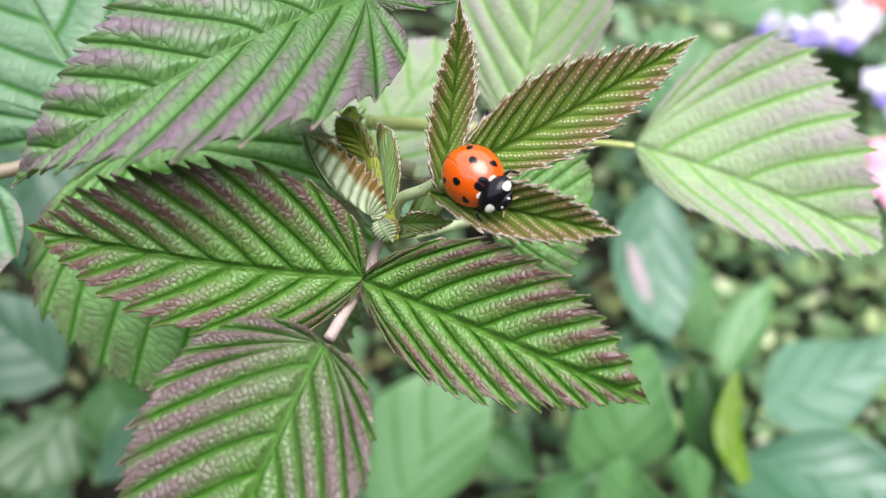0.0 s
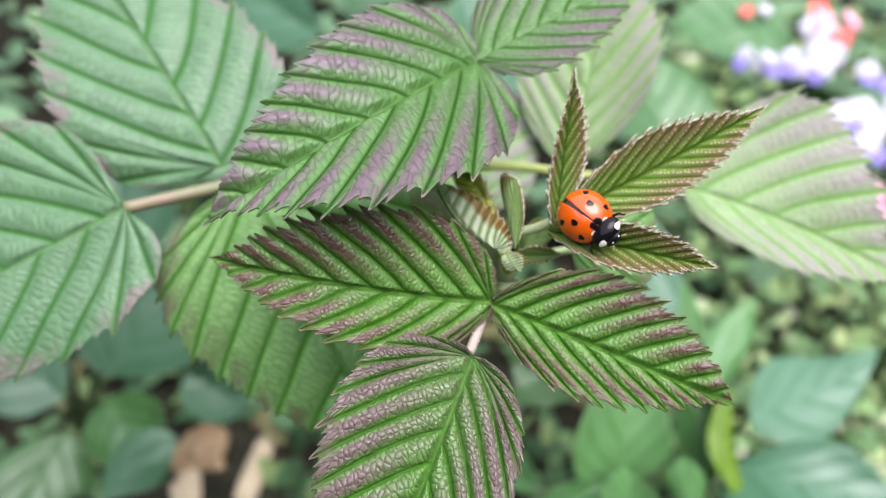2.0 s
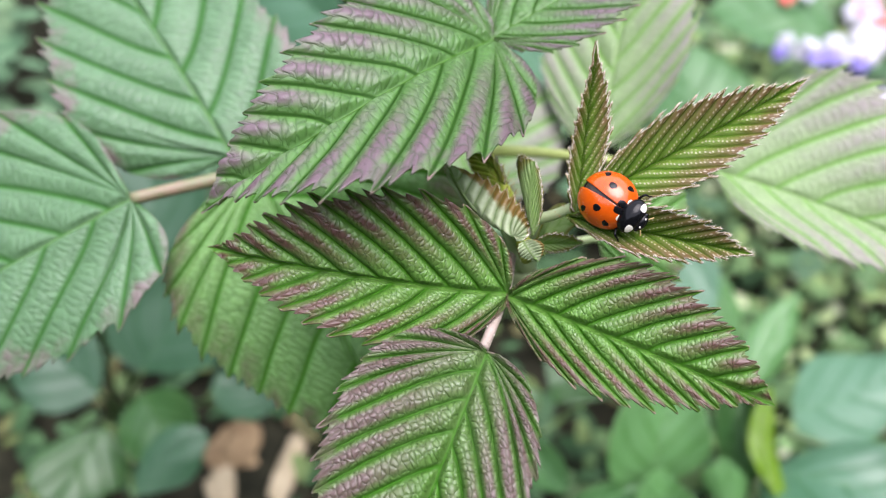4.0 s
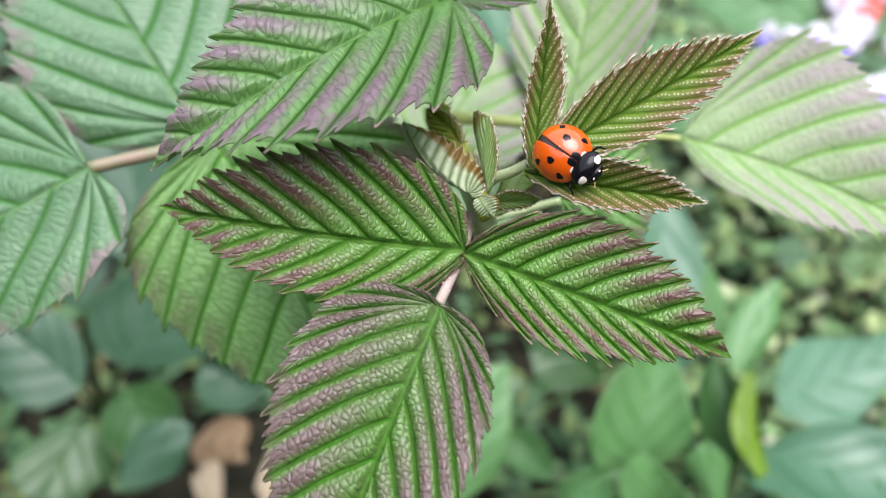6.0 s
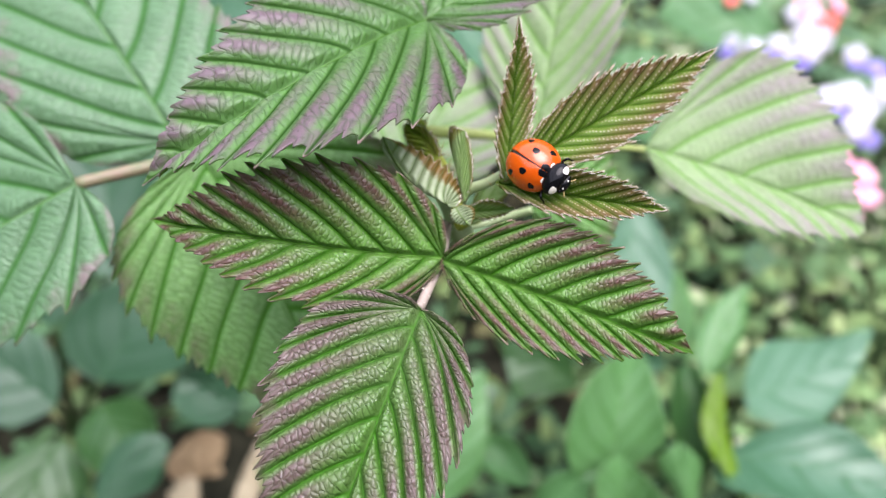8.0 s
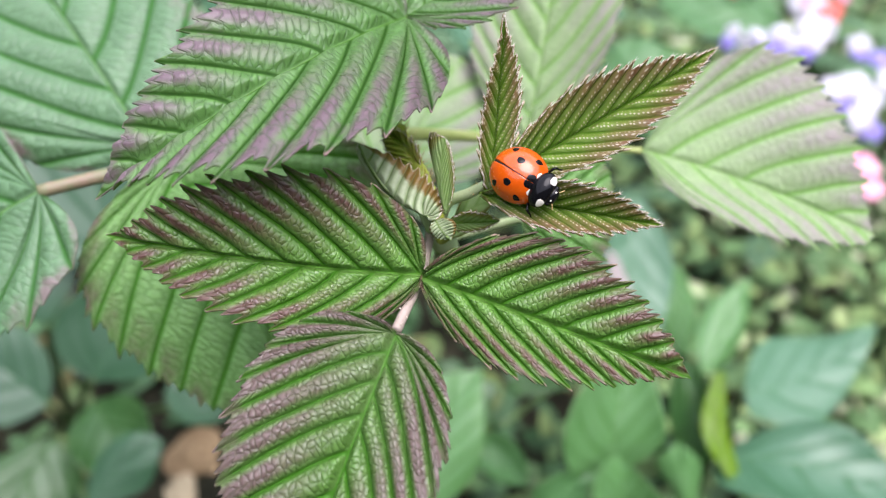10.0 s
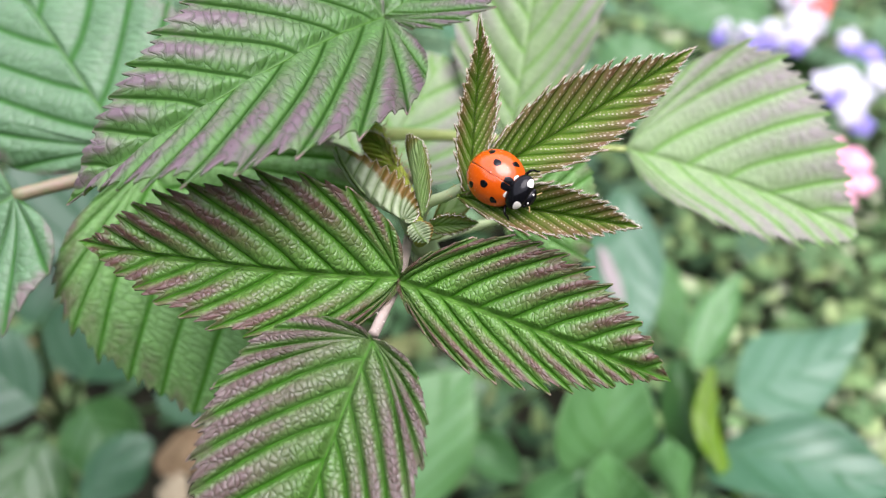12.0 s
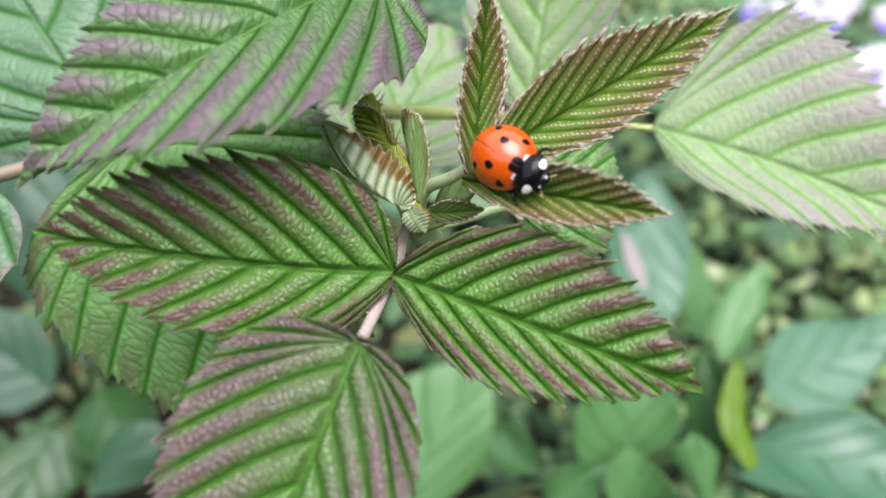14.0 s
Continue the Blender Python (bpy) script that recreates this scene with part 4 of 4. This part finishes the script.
def stone(at, size, material, seed, label):
    bm = bmesh.new()
    bmesh.ops.create_icosphere(bm, subdivisions=4, radius=1)
    for v in bm.verts:
        d = 1 + 0.4 * noise.noise(v.co * 1.3 + Vector((seed, 0, 0))) + 0.12 * noise.noise(v.co * 4 + Vector((0, seed, 0)))
        v.co = Vector((v.co.x * size[0], v.co.y * size[1], v.co.z * size[2])) * d / 1000
    me = bpy.data.meshes.new("stone")
    bm.to_mesh(me)
    bm.free()
    me.polygons.foreach_set("use_smooth", np.ones(len(me.polygons), dtype=bool))
    me.materials.append(material)
    ob = new("stone", me)
    ob.location = mm(at) + Vector((0, 0, size[2] * 0.15 / 1000))
    ob.rotation_euler = (0, 0, seed)
    tagged(ob, label, "stone", "stones on the soil")


stone((-139.0, 235.0, 0.0), (19, 17, 12), STONE_TAN, 1.0, "tan garden stone lying on soil")
stone((-141.0, 211.0, 0.0), (24, 9, 10), STONE_PALE, 2.0, "pale garden stone lying on soil")
stone((-105.0, 229.0, 0.0), (8, 32, 9), STONE_PALE, 2.9, "narrow pale tan stone lying on soil")
stone((-103.0, 262.0, 0.0), (7, 11, 8), STONE_TAN, 5.0, "small ochre stone lying on soil")
stone((-246.2, 226.8, 0.0), (16, 11, 9), STONE_PALE, 4.0, "pale garden stone lying on soil")


# low growth on the soil; near the raspberry, shade is put into its colour, lighter further off
def ground_cover(name, label, material, count, place, size, high, seed):
    rng = random.Random(seed)
    verts, faces = [], []
    for _ in range(count):
        x, y = rng.uniform(*place[:2]), rng.uniform(*place[2:])
        if -0.19 < x < -0.1 and 0.15 < y < 0.26:
            continue
        # the growth thins out unevenly towards its edges
        dx, dy = (2 * (q - a) / (b - a) - 1 for q, a, b in ((x, *place[:2]), (y, *place[2:])))
        if dx ** 4 + dy ** 4 + 0.5 * noise.noise(Vector((x * 7, y * 7, seed))) > rng.uniform(0.55, 1.1):
            continue
        z = rng.uniform(0.0, high)
        ln, wd = rng.uniform(*size), rng.uniform(0.35, 0.75)
        an, up = rng.uniform(0, 6.283), rng.uniform(0.1, 1.1)
        d = Vector((math.cos(an) * math.cos(up), math.sin(an) * math.cos(up), math.sin(up)))
        s = Vector((-math.sin(an), math.cos(an), 0))
        n = d.cross(s)
        i0 = len(verts)
        for i in range(6):
            t = i / 5
            w = ln * wd * (t ** 0.6) * ((1 - t) ** 0.7)
            c = Vector((x, y, z)) + d * ln * t - Vector((0, 0, 1)) * ln * 0.35 * t * t
            for q in (-1, 0, 1):
                verts.append(c + s * w * q + n * (abs(q) * -w * 0.35))
        for i in range(5):
            for q in (0, 1):
                a = i0 + i * 3 + q
                faces.append((a, a + 1, a + 4, a + 3))
    tagged(link_mesh(name, verts, faces, material), label, "ground cover", kind="stuff")


def cover_material(name, tones):
    m, n, l, p = mat(name)
    g = n.new("ShaderNodeNewGeometry")
    tone = ramp(n, l, g.outputs["Random Per Island"], [(k / (len(tones) - 1), c) for k, c in enumerate(tones)])
    f = noise_tex(n, l, 220, 3)
    l.new(mixc(n, l, 0.5, tone, ramp(n, l, f, [(0.3, grey(0.3)), (0.7, grey(0.7))]), "OVERLAY"), p.inputs["Base Color"])
    p.inputs["Roughness"].default_value, p.inputs["Specular IOR Level"].default_value = 0.6, 0.2
    bump(n, l, p, f, 0.4, 0.0006)
    return m


# tones darkened to stand for shade under dense foliage
COVER_SHADED = cover_material("shaded_low_leaves", [(0.01, 0.03, 0.01), (0.025, 0.065, 0.022), (0.045, 0.10, 0.04), (0.06, 0.13, 0.055), (0.10, 0.15, 0.045), (0.12, 0.1, 0.045)])
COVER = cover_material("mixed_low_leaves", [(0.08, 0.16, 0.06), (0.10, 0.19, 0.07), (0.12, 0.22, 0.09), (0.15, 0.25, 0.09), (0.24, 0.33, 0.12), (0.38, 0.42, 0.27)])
ground_cover("ground_cover", "low green leaves covering the soil, darkened for shade", COVER_SHADED, 4300, (-0.85, 0.24, -0.25, 0.55), (0.012, 0.035), 0.02, 4)
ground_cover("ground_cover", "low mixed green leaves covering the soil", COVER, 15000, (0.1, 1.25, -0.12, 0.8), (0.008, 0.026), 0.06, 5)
COVER_BACK = cover_material("far_low_leaves", [(0.06, 0.13, 0.065), (0.085, 0.165, 0.085), (0.10, 0.19, 0.10), (0.13, 0.22, 0.11), (0.15, 0.24, 0.12)])
ground_cover("ground_cover", "taller mixed green leaves at the back of the bed", COVER_BACK, 5200, (-1.2, 1.6, 0.36, 2.3), (0.03, 0.07), 0.1, 6)


def grass():
    rng = random.Random(9)
    verts, faces = [], []
    for _ in range(4000):
        x, y = rng.uniform(0.22, 0.9), rng.uniform(0.05, 0.7)
        an, h = rng.uniform(0, 6.283), rng.uniform(0.03, 0.09)
        d = Vector((math.cos(an), math.sin(an), 0))
        s = Vector((-d.y, d.x, 0)) * rng.uniform(0.0008, 0.0016)
        b = Vector((x, y, 0.0))
        lean = d * h * rng.uniform(0.1, 0.7)
        a = len(verts)
        for t in (0.0, 0.4, 0.75, 1.0):
            c = b + Vector((0, 0, h * (t - 0.25 * t * t))) + lean * t * t
            w = s * (1.02 - t)
            verts += [c - w, c + w + d * 0.0002]
        faces += [(a + k, a + k + 1, a + k + 3, a + k + 2) for k in (0, 2, 4)]
    tagged(link_mesh("grass", verts, faces, COVER), "thin grass blades beside the flower bed", "grass", kind="stuff")


grass()


# flowers
def flower_head(at, petals, size, material, rng, parent, eye=YELLOW):
    """A small five-petalled flower, facing up and towards the path."""
    at = mm(at)
    n = Vector((rng.gauss(-0.2, 0.35), rng.gauss(-0.6, 0.3), 0.8)).normalized()
    s = n.orthogonal().normalized()
    w = n.cross(s)
    verts, faces = [], []
    for k in range(petals):
        a0 = 2 * math.pi * k / petals + rng.random() * 0.3
        d = s * math.cos(a0) + w * math.sin(a0)
        e = n.cross(d)
        i0 = len(verts)
        for i in range(6):
            t = i / 5
            ww = size / 1000 * 0.48 * math.sin(math.pi * (0.12 + 0.83 * t) ** 1.2)
            c = at + d * size / 1000 * t + n * size / 1000 * (0.25 * t - 0.35 * t * t)
            for q in (-1, 0, 1):
                verts.append(c + e * ww * q + n * 0.0006 * (1 - abs(q)))
        for i in range(5):
            for q in (0, 1):
                a = i0 + i * 3 + q
                faces.append((a, a + 1, a + 4, a + 3))
    head = link_mesh("blossom", verts, faces, material, parent)
    sol = head.modifiers.new("thickness", "SOLIDIFY")
    sol.thickness = 0.0004
    bm = bmesh.new()
    bmesh.ops.create_icosphere(bm, subdivisions=2, radius=size / 1000 * 0.16, matrix=Matrix.Translation(at))
    part("centre", bm, eye, head)


def flower_cluster(label, foot, heads, seed):
    rng = random.Random(seed)
    pl = thing("flowering_plant", label, "flower", foot, "flowers behind the raspberry")
    for at, size, material, petals in heads:
        f = Vector(foot)
        tube("flower_stem", [f, f.lerp(Vector(at), 0.6) + Vector((0, 0, 12)), at], 1.2, 0.8, GARDEN_STEM, pl, n=5, sides=6)
        flower_head(at, petals, size, material, rng, pl)
    for ob in pl.children:
        ob.matrix_parent_inverse = pl.matrix_world.inverted()


flower_cluster("violet and white bedding flowers in bloom", (382.4, 612.3, 0.0), [
    ((185.1, 390.0, 185.7), 5, PETAL_VIOLET, 5), ((190.2, 399.0, 188.3), 6, PETAL_WHITE, 5), ((198.0, 392.1, 185.8), 6, PETAL_WHITE, 5), ((204.0, 392.8, 189.8), 7, PETAL_WHITE, 5), ((204.2, 383.5, 185.8), 6, PETAL_VIOLET, 5), ((213.2, 382.6, 186.9), 6, PETAL_VIOLET, 5),
    ((219.2, 397.1, 188.0), 7, PETAL_WHITE, 5), ((226.0, 387.0, 185.0), 7, PETAL_WHITE, 5), ((229.7, 381.3, 183.5), 6, PETAL_VIOLET, 5), ((237.5, 389.7, 185.6), 8, PETAL_WHITE, 5), ((264.3, 379.5, 182.3), 7, PETAL_VIOLET, 5),
    ((266.7, 389.5, 182.8), 8, PETAL_WHITE, 5), ((236.9, 351.7, 177.4), 9, PETAL_WHITE, 5), ((248.6, 354.0, 177.6), 10, PETAL_WHITE, 5), ((255.3, 346.3, 172.8), 10, PETAL_WHITE, 5), ((248.7, 335.2, 167.9), 10, PETAL_WHITE, 5), ((240.0, 344.0, 172.3), 6, PETAL_VIOLET, 5), ((253.3, 329.0, 163.1), 7, PETAL_VIOLET, 5), ((271.9, 356.5, 177.4), 10, PETAL_WHITE, 5), ((270.6, 370.2, 184.4), 8, PETAL_VIOLET, 5)], 5)
flower_cluster("coral and white bedding flowers in bloom", (444.7, 688.1, 0.0), [
    ((239.2, 422.7, 194.4), 8, PETAL_WHITE, 5), ((246.4, 422.9, 197.9), 8, PETAL_PINK, 5), ((248.7, 413.1, 192.1), 9, PETAL_WHITE, 5), ((253.6, 408.7, 195.0), 7, PETAL_RED, 5), ((247.7, 435.4, 201.1), 8, PETAL_RED, 5), ((239.8, 405.4, 187.8), 9, PETAL_WHITE, 5), ((249.1, 401.2, 186.8), 9, PETAL_WHITE, 5), ((266.2, 425.5, 199.0), 8, PETAL_PINK, 5), ((202.9, 440.2, 196.2), 5, PETAL_RED, 5), ((215.7, 440.9, 197.6), 5, PETAL_WHITE, 5)], 6)
flower_cluster("pink bedding flowers in bloom", (369.1, 419.1, 0.0), [
    ((234.5, 317.2, 155.3), 9, PETAL_PINK, 5), ((235.6, 309.6, 150.3), 10, PETAL_PINK, 5), ((235.7, 300.7, 145.3), 10, PETAL_PINK, 5), ((236.8, 292.5, 141.0), 8, PETAL_PINK, 5), ((246.4, 312.9, 151.5), 10, PETAL_PINK, 5), ((245.8, 302.1, 145.9), 10, PETAL_PINK, 5)], 7)


# ---- what moves ----
def basis(at, ahead, up):
    x = Vector(ahead).normalized()
    z = Vector(up)
    z = (z - x * z.dot(x)).normalized()
    m = Matrix((x, z.cross(x), z)).transposed().to_4x4()
    m.translation = mm(at)
    return m


BUG_AT, BUG_AHEAD, BUG_UP = (2.1, 47.5, 361.2), (0.824, -0.565, -0.028), (-0.302, -0.611, 0.732)


def motions():
    rest = basis(BUG_AT, BUG_AHEAD, BUG_UP)
    # it turns a little on the spot
    walk(bug, [(t, rest @ pose(x, 0, 0, 0, 0, a)) for t, x, a in ((0.0, 0.0004, -13), (1.0, 0.0003, -11), (2.0, 0, -13), (4.5, 0, -11), (8.0, 0, -11), (10.5, 0, -10), (14.0, 0, -10))])
    for (case, hinge), side in zip(bug_cases, (1, -1)):
        def at(deg):
            return Matrix.Translation(hinge) @ pose(0, 0, 0, 0, 0, -side * deg)
        walk(case, [(t, at(d)) for t, d in ((0.0, 0.0), (1.2, 0.2), (1.6, 2.6), (2.0, 3.2), (4.5, 3.8), (5.5, 3.8), (7.5, 2.8), (8.2, 1.6), (10.4, 1.0), (11.0, 0.4), (14.0, 0.3))])


motions()
